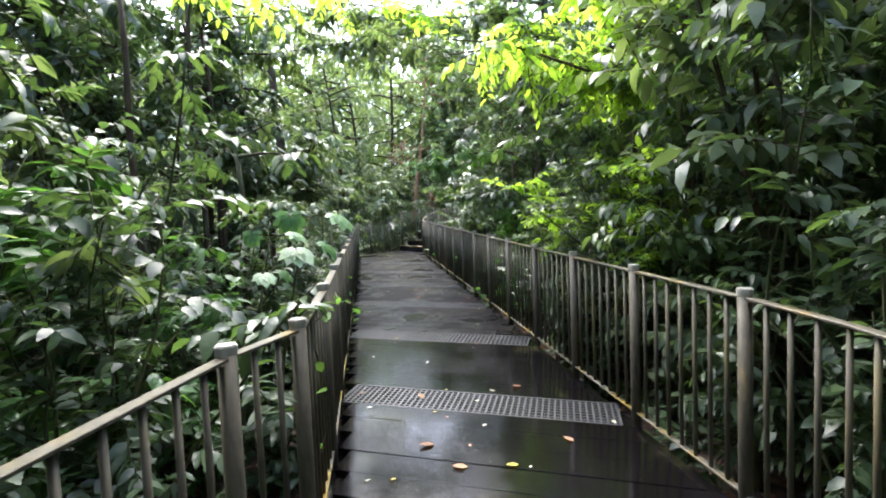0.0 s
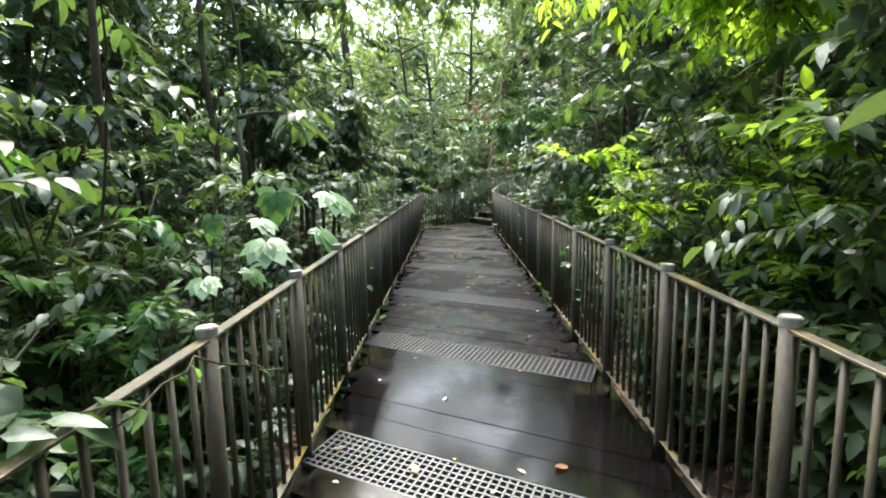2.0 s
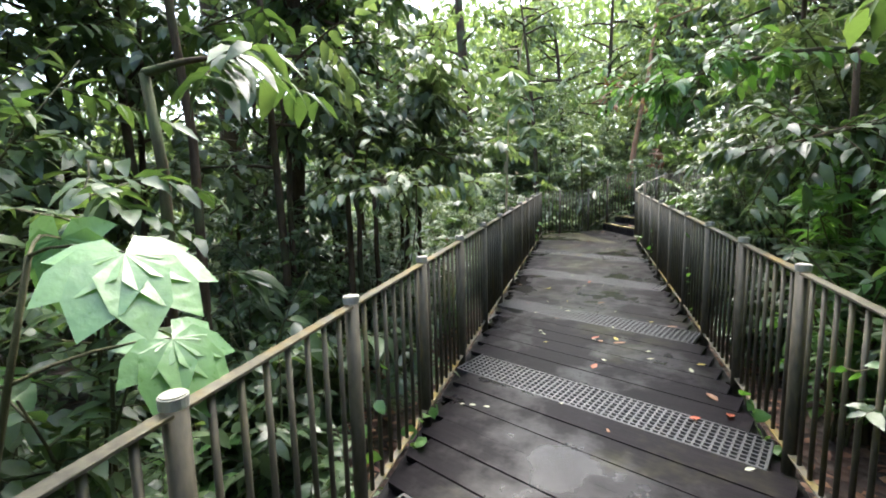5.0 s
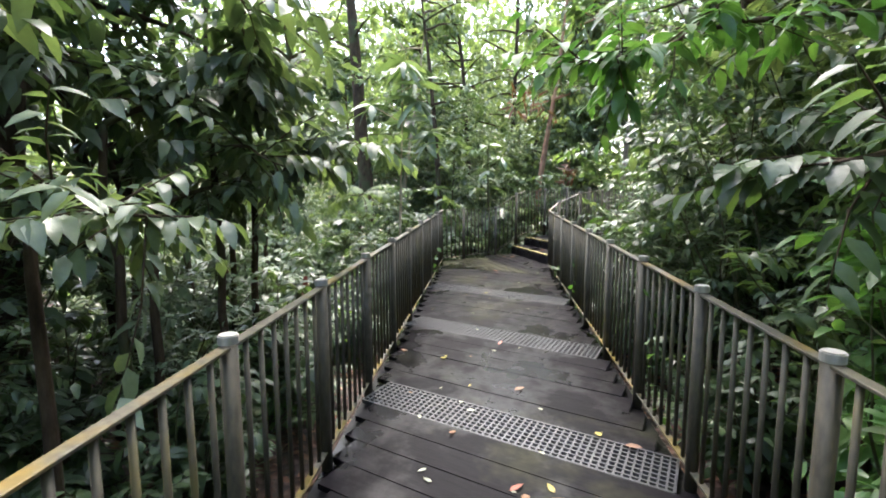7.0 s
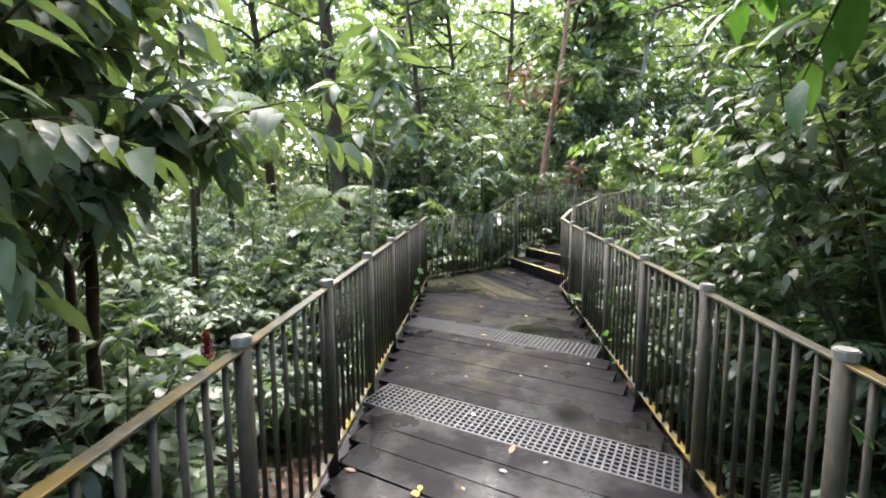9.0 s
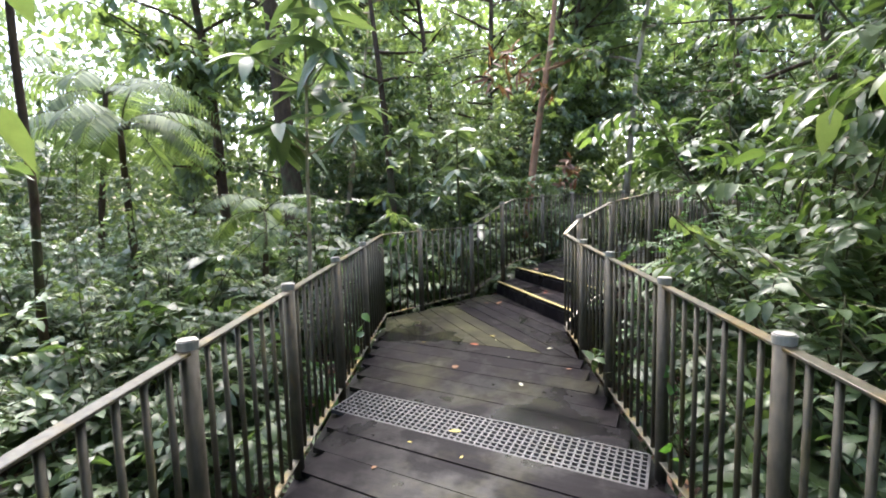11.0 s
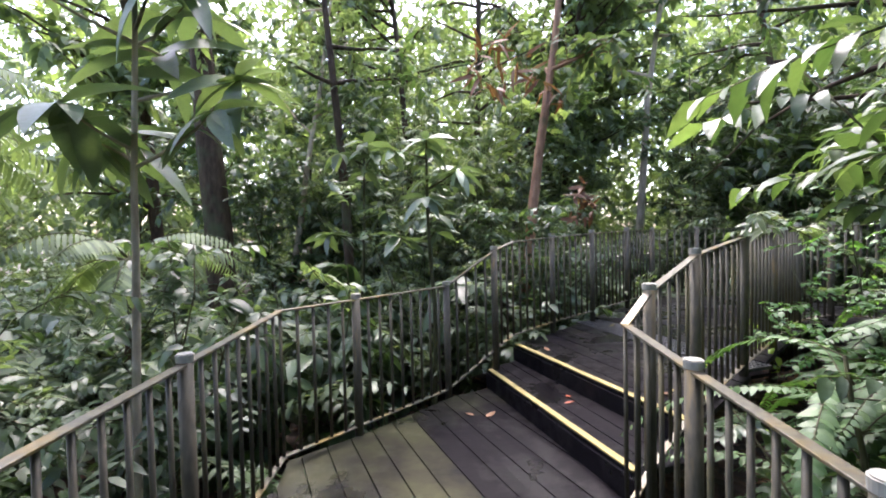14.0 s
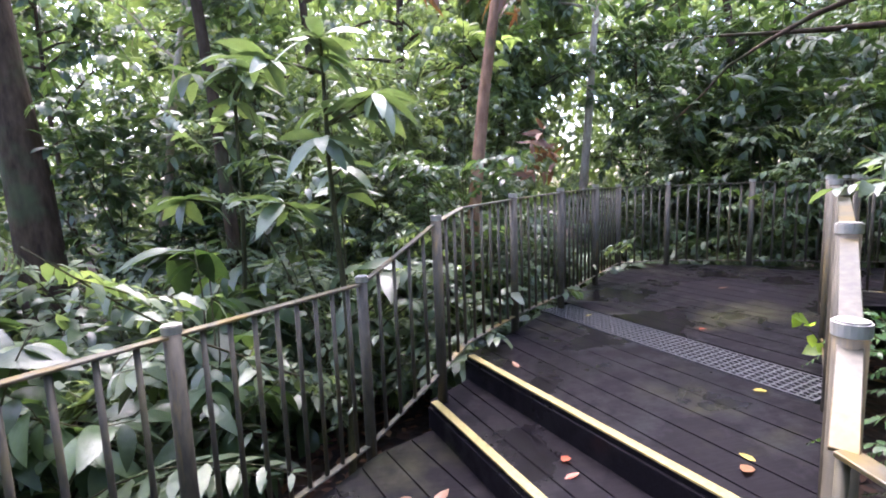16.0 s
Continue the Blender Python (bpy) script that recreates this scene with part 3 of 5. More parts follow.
sow(TALL, {"hedge": 4, "hedge_grey": 3}, 14, (-8, -5, 0, 6.5), (0.6, 2.6), 0.8, (0.8, 1.1), accept=on_left)
sow(TALL, {"hedge": 3, "hedge_grey": 3, "hedge_far": 1}, 8, (-9, 5, 0, 16), (1.6, 4.2), 1.0, (0.7, 1.05), accept=left_edge)
sow(TALL, {"hedge": 4, "hedge_grey": 3}, 22, (1, -5, 9, 15.5), (0.5, 2.8), 0.8, (0.8, 1.1), accept=on_right)
sow(TALL, {"hedge": 3, "hedge_grey": 3, "hedge_far": 2}, 16, (-6, 16, 14, 27), (0.5, 4.0), 0.9, (0.75, 1.1), accept=off_glade)
sow(TREES, {"slim": 2, "slim_grey": 2, "wide": 3}, 34, (-14, -6, 16, 32), (1.0, 9.0), 1.3, (0.85, 1.2), accept=off_glade)
for x, y, s in ((-3.2, 15.8, 1.1), (-4.6, 13.6, 1.2), (-2.9, 18.6, 1.0), (4.5, 21.6, 1.0), (3.75, 2.0, 0.55), (-2.0, 3.0, 0.5), (-2.5, 4.7, 0.6), (-1.6, 1.6, 0.4)):
    put(PALM, x, y, rng.uniform(0, 6), s)
used.clear()
sow(UNDER, {"scrub_dark": 1}, 12, (-6, -2, 0, 6), (-0.1, 2.5), 0.7, (0.7, 1.1), "undergrowth beside the ramp", on_left)
sow(UNDER, {"scrub_dark": 1}, 34, (-7, 5, 0, 15.5), (-0.1, 2.6), 0.75, (0.7, 1.0), "undergrowth beside the ramp", on_left)
# lighter leaf colours dominate here, standing in for the glade's brighter light
sow(UNDER, {"scrub": 5, "scrub_dark": 1, "scrub_grey": 3}, 48, (-11, 9, 0, 21), (2.0, 8.0), 0.75, (0.8, 1.2), "undergrowth beside the ramp", on_left)
sow(UNDER, {"scrub": 1, "scrub_dark": 3, "scrub_grey": 2}, 34, (2, 4, 12, 16.5), (0.0, 6.0), 0.85, (0.7, 1.1), "undergrowth beside the ramp", lambda x, y: x > right_x(y))
sow(UNDER, {"scrub": 2, "scrub_dark": 2, "scrub_grey": 2}, 50, (-4, 16.5, 13, 26), (-0.1, 6.0), 0.8, (0.8, 1.2), "undergrowth beyond the landing")
for x, y, kind in ((2.75, 18.7, "scrub_dark"), (3.2, 19.2, "scrub_dark"), (2.3, 18.5, "scrub_grey")):
    put(UNDER[kind], x, y, x * 3, 0.9)
for i, p in enumerate(list(UNDER.values()) + list(NEAR.values()) + list(LOW.values()) + list(TALL.values()) + list(TREES.values()) + [PALM]):
    x, y = -9.5 - 1.3 * (i % 4), -6 + 2.2 * i
    p.matrix_basis = Matrix.Translation((x, y, ground_z(x, y)))


# ---- trunks and plants of their own shape ----
def lone_trunk(label, x, y, height, girth, bark, lean, seed, limbs=10, first=0.5, leaf=None, reach=1.8):
    r = random.Random(seed)
    root = tree(r, "tree", label, leaf or LEAF_FAR, bark, height, girth, limbs, first, 7, 11, 0.2, 0.42, reach, lean)
    root.matrix_basis = Matrix.Translation((x, y, ground_z(x, y)))
    return root


lone_trunk("slender reddish-brown tree trunk beyond the landing railing", 2.68, 19.3, 9.0, 0.1, BARK_RED, (0.02, 0.03), 3)
lone_trunk("thin pale tree trunk standing deep in the forest", 6.6, 24.2, 11.0, 0.12, BARK_PALE, (0.02, 0.0), 4)
lone_trunk("dark crooked tree trunk in the thicket", -0.05, 20.3, 9.0, 0.1, BARK, (0.06, 0.0), 5)
lone_trunk("thick dark tree trunk with climbing plants", -2.35, 20.6, 13.0, 0.27, BARK, (-0.05, 0.02), 6, 14, 0.4, None, 2.6)
lone_trunk("thin forked grey tree trunk", -1.7, 21.6, 9.0, 0.08, BARK_PALE, (0.08, 0.0), 8)
lone_trunk("dark tree trunk in the open understorey", -2.6, 9.3, 9.0, 0.11, BARK, (0.0, 0.02), 9, 12, 0.35, LEAF_DARK)
lone_trunk("thin dark tree trunk in the open understorey", -2.0, 8.2, 8.0, 0.05, BARK, (0.03, 0.0), 10, 10, 0.3, LEAF_GREY)
lone_trunk("slim crooked dark trunk in the open understorey", -3.1, 7.6, 8.0, 0.06, BARK, (-0.04, 0.03), 11, 10, 0.35, LEAF_DARK)
lone_trunk("tall forest tree with a light crown closing the view", 0.9, 23.2, 14.0, 0.1, BARK, (0.0, 0.0), 13, 26, 0.3, LEAF_FAR, 2.6)
lone_trunk("tall forest tree with a light crown closing the view", 2.6, 25.5, 15.0, 0.12, BARK, (0.0, 0.0), 14, 26, 0.3, LEAF_FAR, 2.8)
lone_trunk("thin dark trunk beside the ramp", -2.1, 11.6, 8.0, 0.045, BARK, (0.02, -0.02), 12, 12, 0.3, LEAF_GREY)


lone_trunk("very thick dark tree trunk behind the railing", -5.2, 11.5, 12.0, 0.3, BARK, (0.0, 0.0), 15, 9, 0.65, LEAF_DARK, 2.4)
# crowns added to block sky light; those at negative y stand unseen behind the start
for k, (x, y, limbs) in enumerate(((7.4, 9.4, 30), (5.9, 11.6, 44), (6.8, 14.4, 40), (4.7, -2.2, 40), (-3.9, -2.6, 36), (1.9, -5.6, 40), (8.8, 18.6, 20), (9.2, 22.4, 16))):
    lone_trunk("dark-crowned rainforest tree added to close the canopy", x, y, 9.5, 0.13, BARK, (-0.04, 0.0), 90 + k, limbs, 0.45, LEAF_DARK, 3.0)


for k, (x, y, lean) in enumerate(((3.5, 2.7, (-0.25, 0.1)), (3.9, 3.4, (-0.3, -0.1)), (4.2, 2.2, (0.2, 0.15)), (3.3, 1.6, (0.1, 0.25)))):
    lone_trunk("thin crooked dark stem in the shaded thicket", x, y, 5.5, 0.035, BARK, lean, 110 + k, 9, 0.45, LEAF_GREY, 1.0)


def whorl_sapling(label, x, y, height, branches, low, leaf, material, bark, seed, reach=(0.4, 0.9), ratio=0.3):
    """A sapling with a thin stem and whorls of long glossy leaves at the ends of its branches."""
    r = random.Random(seed)
    root = tagged(new("sapling"), label, "sapling")
    tv, tf, rows = [], [], []
    stem = bend(r, (0, 0, -0.05), (0.03, -0.03, 1), height, 10, 0, 0.025)
    tube(tv, tf, stem, [0.034 - 0.0022 * i for i in range(11)], 8)
    heads = [(stem[10], 10), (stem[9], 5)]
    for k in range(branches):
        i = r.randint(low, 9)
        a = 2.4 * k + r.gauss(0, 0.3)
        br = bend(r, stem[i].lerp(stem[i + 1], r.random()), (math.cos(a), math.sin(a), 0.45), r.uniform(*reach), 4, 0.0, 0.08)
        tube(tv, tf, br, [0.014, 0.012, 0.01, 0.008, 0.006], 5)
        heads.append((br[-1], 8))
        heads.append((br[3], 2))
    for q, n in heads:
        for k in range(n):
            a = 6.283 * k / n + r.gauss(0, 0.2)
            size = r.uniform(*leaf)
            rows.append((q, (math.cos(a), math.sin(a), r.uniform(-0.8, 0.5)), (r.gauss(0, 0.4), r.gauss(0, 0.4), 1), size, size * ratio * r.uniform(0.85, 1.15)))
    pydata("stem", tv, tf, bark, root)
    leaf_mesh("foliage", rows, material, root, 0.4, 0.25, "fine")
    root.matrix_basis = Matrix.Translation((x, y, ground_z(x, y)))


whorl_sapling("pale-stemmed sapling with whorls of very large glossy leaves", -0.62, 15.42, 4.8, 12, 6, (0.3, 0.6), LEAF_PALE, BARK_PALE, 21, (0.35, 0.75))
whorl_sapling("slim sapling with whorls of pale glossy leaves", 1.3, 17.55, 3.3, 9, 6, (0.2, 0.34), LEAF_PALE, STEM, 22, (0.15, 0.4), 0.36)
whorl_sapling("slim sapling with whorls of pale glossy leaves", 0.2, 19.0, 3.6, 9, 5, (0.22, 0.36), LEAF_GREY, STEM, 23, (0.2, 0.5), 0.36)


def palm_tree(label, x, y, height, fronds, length, leaflet, material, seed):
    """A slim palm: ringed stem and a crown of feathered fronds, each frond a part."""
    r = random.Random(seed)
    root = tagged(new("palm_tree"), label, "palm")
    tv, tf = [], []
    stem = bend(r, (0, 0, -0.05), (0.04, 0.02, 1), height, 16, 0, 0.02)
    tube(tv, tf, stem, [0.06 - 0.0015 * i + (0.005 if i % 2 else 0) for i in range(17)], 9)
    pydata("trunk", tv, tf, BARK, root)
    for k in range(fronds):
        rows = []
        a = 2.4 * k + r.gauss(0, 0.15)
        pts = bend(r, stem[-1], (math.cos(a), math.sin(a), r.uniform(0.3, 1.3)), length * r.uniform(0.8, 1.15), 9, 0.2, 0.03)
        for j in range(24):
            g = 1.2 + (j + 0.5) / 24 * 7.7
            q = pts[int(g)].lerp(pts[int(g) + 1], g % 1)
            along = (pts[int(g) + 1] - pts[int(g)]).normalized()
            side = along.cross(Vector((0, 0, 1))).normalized()
            size = leaflet * math.sin(math.pi * (0.2 + 0.72 * j / 24)) * r.uniform(0.88, 1.1)
            for sg in (1, -1):
                rows.append((q, along * 0.6 + side * sg + Vector((0, 0, -0.35)), side.cross(along), size, size * 0.13))
        frond_mesh("frond", pts, [0.013 - 0.0012 * i for i in range(10)], rows, material, root, 0.3)
    root.matrix_basis = Matrix.Translation((x, y, ground_z(x, y)))


palm_tree("slim understorey palm with drooping feathered fronds", -3.5, 16.6, 3.4, 15, 1.6, 0.36, LEAF_FAR, 61)
palm_tree("slim understorey palm with drooping feathered fronds", -5.0, 17.8, 4.2, 13, 1.9, 0.4, LEAF_FAR, 62)
palm_tree("young palm with bright feathered fronds in the open glade", -1.9, 17.2, 2.2, 11, 1.3, 0.3, LEAF_FAR, 63)


def lobed_plant(x, y, height, seed, leaves, size, material, label):
    """Long-stalked leaves cut into finger lobes, on a thin stem."""
    r = random.Random(seed)
    root = tagged(new("lobed_plant"), label, "plant")
    tv, tf = [], []
    stem = bend(r, (0, 0, 0), (0.05, 0.0, 1), height, 7, 0, 0.05)
    tube(tv, tf, stem, [0.018 - 0.0015 * i for i in range(8)], 6)
    for k in range(leaves):
        a = 2.4 * k
        p = stem[max(3, 7 - k // 2)]
        st = bend(r, p, (math.cos(a), math.sin(a), 0.45), r.uniform(0.2, 0.4), 4, 0.12, 0.04)
        tube(tv, tf, st, [0.006, 0.005, 0.005, 0.004, 0.004], 4)
        d = ((st[-1] - st[-2]).normalized() * 0.45 + Vector((0.3, -0.5, -0.45))).normalized()
        side = d.cross(Vector((0, 0, 1))).normalized()
        up = side.cross(d)
        rows = []
        for f in (-1.9, -1.15, -0.55, 0, 0.55, 1.15, 1.9):
            s = size * (1.0 - 0.18 * abs(f)) * r.uniform(0.92, 1.08)
            rows.append((st[-1], d * math.cos(f) + side * math.sin(f) - up * 0.1, up, s, s * 0.62))
        leaf_mesh("leaf", rows, material, root, 0.18, 0.12)
    pydata("stem", tv, tf, STEM, root)
    root.matrix_basis = Matrix.Translation((x, y, ground_z(x, y)))


lobed_plant(-0.82, 4.62, 2.42, 31, 4, 0.25, LEAF_LIME, "pale green plant with large finger-lobed leaves over the railing")
lobed_plant(-1.1, 4.25, 2.25, 32, 5, 0.15, LEAF_LIME, "green plant with finger-lobed leaves in the thicket")


def far_woods():
    """The forest beyond: clumps of leaves without number, round the whole place."""
    r = np.random.RandomState(5)
    n = 9000
    ang = r.uniform(0, 2 * np.pi, n)
    rad = 15 + 17 * r.uniform(0, 1, n) ** 0.8
    cx, cy = 1.5 + rad * np.cos(ang), 9.0 + (rad + 4) * np.sin(ang)
    cz = -0.6 + 0.04 * cy.clip(-10, 24) + 14 * r.uniform(0, 1, n) ** 1.15
    k = 20
    gap = (cx < -5) & (cy > 8) & (cy < 30) & (cz > 5.0) & (r.uniform(0, 1, n) < 0.85)
    cx, cy, cz = cx[~gap], cy[~gap], cz[~gap]
    n = len(cx)
    base = np.repeat(np.stack([cx, cy, cz], 1), k, 0) + r.normal(0, 0.62, (n * k, 3))
    base[:, 2] = base[:, 2].clip(-0.9, 99)
    way = r.normal(0, 1, (n * k, 3)) + (0, 0, -0.3)
    up = r.normal(0, 0.6, (n * k, 3)) + (0, 0, 1)
    size = r.uniform(0.25, 0.6, n * k)
    verts, faces = leaf_arrays(base, way, up, size, size * 0.45, 0.3, 0.2, "flat")
    ob = pydata("far_woods", verts.tolist(), faces, LEAF_FAR)
    tagged(ob, "rainforest foliage beyond the thicket, haze put into its pale green", "forest", kind="stuff")


far_woods()


def deep_woods():
    """The last rank of trees, closing the view between the nearer trunks."""
    r = np.random.RandomState(15)
    n, k = 4200, 14
    ang = r.uniform(0, 2 * np.pi, n)
    rad = 34 + 12 * r.uniform(0, 1, n)
    cx, cy = 1.5 + rad * np.cos(ang), 10.0 + rad * np.sin(ang)
    cz = 18 * r.uniform(0, 1, n) ** 1.1
    keep = ~((cx < -9) & (cy > 10) & (cy < 44) & (cz > 6) & (r.uniform(0, 1, n) < 0.9))
    centre = np.stack([cx, cy, cz], 1)[keep]
    n = len(centre)
    base = np.repeat(centre, k, 0) + r.normal(0, 1.0, (n * k, 3))
    base[:, 2] = base[:, 2].clip(0.2, 99)
    way = r.normal(0, 1, (n * k, 3)) + (0, 0, -0.3)
    up = r.normal(0, 0.6, (n * k, 3)) + (0, 0, 1)
    size = r.uniform(0.6, 1.2, n * k)
    verts, faces = leaf_arrays(base, way, up, size, size * 0.5, 0.3, 0.2, "flat")
    ob = pydata("deep_woods", verts.tolist(), faces, LEAF_FAR)
    tagged(ob, "pale green forest far behind the thicket", "forest", kind="stuff")


deep_woods()


def leaf_litter():
    r = np.random.RandomState(9)
    pts = []
    while len(pts) < 9000:
        x, y = r.uniform(-5, 9), r.uniform(-3, 21)
        if 0.9 < clear(x, y) < 4.2:
            pts.append((x, y, ground_z(x, y) + 0.015 + 0.02 * r.uniform()))
    n = len(pts)
    way = np.stack([r.normal(0, 1, n), r.normal(0, 1, n), r.normal(0, 0.15, n)], 1)
    up = np.stack([r.normal(0, 0.25, n), r.normal(0, 0.25, n), np.ones(n)], 1)
    size = r.uniform(0.06, 0.15, n)
    verts, faces = leaf_arrays(pts, way, up, size, size * 0.45, 0.1, 0.3, "mid")
    ob = pydata("leaf_litter", verts.tolist(), faces, LEAF_BROWN)
    tagged(ob, "reddish-brown fallen leaves covering the forest floor", "leaf litter", kind="stuff")


leaf_litter()


def overhang(name, label, start, way, length, seed, material, size, twigs=26, bark=None):
    """A leafy branch reaching out over the boardwalk from a thin stem rooted beside it."""
    r = random.Random(seed)
    root = tagged(new(name), label, "tree")
    tv, tf, rows = [], [], []
    foot = Vector((start[0], start[1], ground_z(start[0], start[1]) - 0.05))
    knee = Vector(start)
    stem = [foot.lerp(knee, i / 6) + Vector((r.gauss(0, 0.03), r.gauss(0, 0.03), 0)) for i in range(6)] + [knee]
    arm = bend(r, knee, way, length, 8, 0.03, 0.1)
    tube(tv, tf, stem, [0.045 - 0.003 * i for i in range(7)], 7)
    tube(tv, tf, arm, [0.026 - 0.0027 * i for i in range(9)], 6)
    for _ in range(twigs):
        g = r.uniform(1.0, 7.99)
        q = arm[int(g)].lerp(arm[int(g) + 1], g % 1)
        tw = bend(r, q, Vector((r.gauss(0, 1), r.gauss(0, 1), r.gauss(0, 0.45))), r.uniform(0.3, 0.8), 4, 0.08, 0.12)
        tube(tv, tf, tw[::2], [0.007, 0.005, 0.002], 4)
        for k in range(13):
            h = (k + 0.6) / 13 * 3.99
            b = tw[int(h)].lerp(tw[int(h) + 1], h % 1)
            along = (tw[int(h) + 1] - tw[int(h)]).normalized()
            side = along.cross(Vector((0, 0, 1))).normalized() * (1 if k % 2 else -1)
            s = size * r.uniform(0.7, 1.3)
            rows.append((b, along * 0.5 + side * r.uniform(0.5, 1.0) + Vector((0, 0, r.gauss(-0.3, 0.25))), (r.gauss(0, 0.3), r.gauss(0, 0.3), 1), s, s * 0.42))
    pydata("stem", tv, tf, bark or BARK, root)
    leaf_mesh("crown", rows, material, root, 0.35)


overhang("overhanging_tree", "thin tree with bright yellow-green leaves hanging over the walkway", (3.7, 4.6, 2.85), (-1, 0.08, 0.25), 2.8, 41, LEAF_BRIGHT, 0.12, 44)
overhang("overhanging_tree", "thin tree with bright yellow-green leaves hanging over the walkway", (3.9, 5.7, 3.4), (-1, 0.1, 0.3), 2.2, 42, LEAF_BRIGHT, 0.12, 40)
overhang("overhanging_tree", "thin tree with green leaves arching over the railing", (3.3, 8.4, 2.2), (-0.7, -0.4, 0.3), 1.2, 43, LEAF_DARK, 0.16, 24)
overhang("overhanging_tree", "slim tree with grey-green boughs high over the walkway", (3.9, 9.0, 4.3), (-1, -0.15, 0.35), 3.4, 46, LEAF_GREY, 0.17, 20)
overhang("overhanging_tree", "thin stem with a spray of large glossy leaves by the railing", (-1.3, 6.0, 2.5), (1, 0.0, 0.2), 0.6, 48, LEAF_DARK, 0.22, 3)
overhang("overhanging_tree", "thin dark tree with leafy boughs over the railing", (-1.3, 10.6, 2.6), (0.5, -0.8, 0.3), 2.2, 44, LEAF_GREY, 0.18, 34)
overhang("overhanging_tree", "thin dark tree with leafy boughs over the railing", (-2.2, 8.6, 2.9), (0.3, 0.9, 0.25), 2.2, 45, LEAF_GREY, 0.18, 34)

overhang("overhanging_tree", "thin dark tree with drooping leafy boughs beside the railing", (-1.7, 9.3, 2.5), (0.6, 0.35, 0.3), 1.7, 51, LEAF_GREY, 0.17, 44)
overhang("overhanging_tree", "thin dark tree with drooping leafy boughs beside the railing", (-1.7, 10.9, 2.0), (0.55, -0.3, 0.4), 1.7, 52, LEAF_GREY, 0.17, 46)
overhang("overhanging_tree", "thin dark tree with drooping leafy boughs beside the railing", (-2.4, 10.2, 2.3), (0.3, 0.5, 0.3), 1.6, 53, LEAF_GREY, 0.17, 46)
overhang("overhanging_tree", "slim tree with light green boughs high over the walkway", (-2.4, 10.4, 5.3), (1, -0.1, 0.2), 4.4, 54, LEAF_FAR, 0.18, 60)
overhang("overhanging_tree", "slim tree with light green boughs high over the walkway", (4.3, 12.4, 6.0), (-1, -0.1, 0.25), 3.8, 55, LEAF_FAR, 0.18, 40)

overhang("overhanging_tree", "thin tree with fresh green leaves reaching over the railing", (3.4, 9.1, 3.0), (-1, 0.02, 0.06), 1.9, 57, LEAF_FRESH, 0.15, 26)
overhang("overhanging_tree", "dark leafy bough hanging low over the railing", (-1.25, 9.9, 2.4), (0.7, -0.75, 0.02), 1.2, 58, LEAF_GREY, 0.15, 14)
overhang("overhanging_tree", "thin grey-green tree with boughs level with the railing", (-1.3, 8.3, 2.0), (0.7, -0.25, 0.1), 1.0, 59, LEAF_GREY, 0.13, 30)
overhang("overhanging_tree", "thin grey-green tree with boughs level with the railing", (-1.5, 9.4, 1.9), (0.5, 0.5, 0.2), 1.2, 60, LEAF_GREY, 0.13, 34)
# boughs above the view, added only to darken the thicket on both sides
for k, (x, y, z) in enumerate(((3.4, 0.4, 4.0), (4.2, -0.2, 4.6), (3.3, -1.2, 4.2), (-2.3, 0.4, 3.9), (-2.1, 1.9, 4.2), (-2.8, -0.8, 4.3))):
    overhang("overhanging_tree", "unseen tree added so its dense dark boughs shade the thicket below", (x, y, z), (-0.1 if x > 0 else 0.3, 0.5, 0.1), 1.4, 70 + k, LEAF_DARK, 0.17, 56)
# high boughs added to keep open sky out of the deck's reflections
for k, (x, y, z, way, length) in enumerate(((4.3, 10.2, 6.3, (-1, 0.1, 0.12), 4.2), (-2.8, 11.8, 6.6, (1, 0.1, 0.12), 4.4), (4.7, 13.4, 7.2, (-1, 0.0, 0.12), 4.4), (-2.9, 14.4, 7.4, (1, 0.1, 0.1), 4.8))):
    overhang("overhanging_tree", "slim tree with light green boughs high over the walkway", (x, y, z), way, length, 100 + k, LEAF_FAR, 0.2, 64)
for k, (x, y, z, way, length) in enumerate(((3.5, 4.4, 3.0, (-0.7, 0.3, 0.15), 1.6), (3.7, 5.4, 3.2, (-0.8, 0.1, 0.15), 1.9), (3.9, 4.7, 3.5, (-0.5, -0.1, 0.15), 1.6),
                                            (-2.2, 5.4, 4.3, (1, 0.0, 0.05), 2.9), (-2.0, 7.0, 5.2, (1, 0.0, 0.05), 3.4))):
    overhang("overhanging_tree", "thin tree with bright yellow-green leaves hanging over the walkway", (x, y, z), way, length, 80 + k, LEAF_BRIGHT, 0.125, 22)

# leaf roof added out of view to keep sky light off the first posts
for k, (x, y, z, way) in enumerate(((3.2, -0.5, 4.5, (-1, 0, 0.05)), (-2.8, -1.5, 4.6, (1, 0, 0.05)), (2.4, -2.6, 4.4, (-1, 0, 0.05)), (-2.6, 0.6, 4.8, (1, 0, 0.05)))):
    overhang("overhanging_tree", "unseen dark tree added to shade the start of the walkway with dense boughs", (x, y, z), way, 4.2, 120 + k, LEAF_DARK, 0.2, 76)

# ---- plants of the open glade and the landing ----
FEATHER = fern(random.Random(81), "fern", "large fern with broad grey-green feathered leaflets by the landing", LEAF_GREY, 10, 2.4, 0.25, 14, 0.34)
FEATHER.matrix_basis = Matrix.Translation((-0.8, 17.0, ground_z(-0.8, 17.0)))
for x, y, turn, size in ((-0.5, 18.1, 1.1, 0.9), (-1.25, 16.6, 2.3, 0.9), (0.4, 19.0, 0.4, 0.85), (-0.9, 18.1, 4.0, 1.0)):
    put(FEATHER, x, y, turn, size)
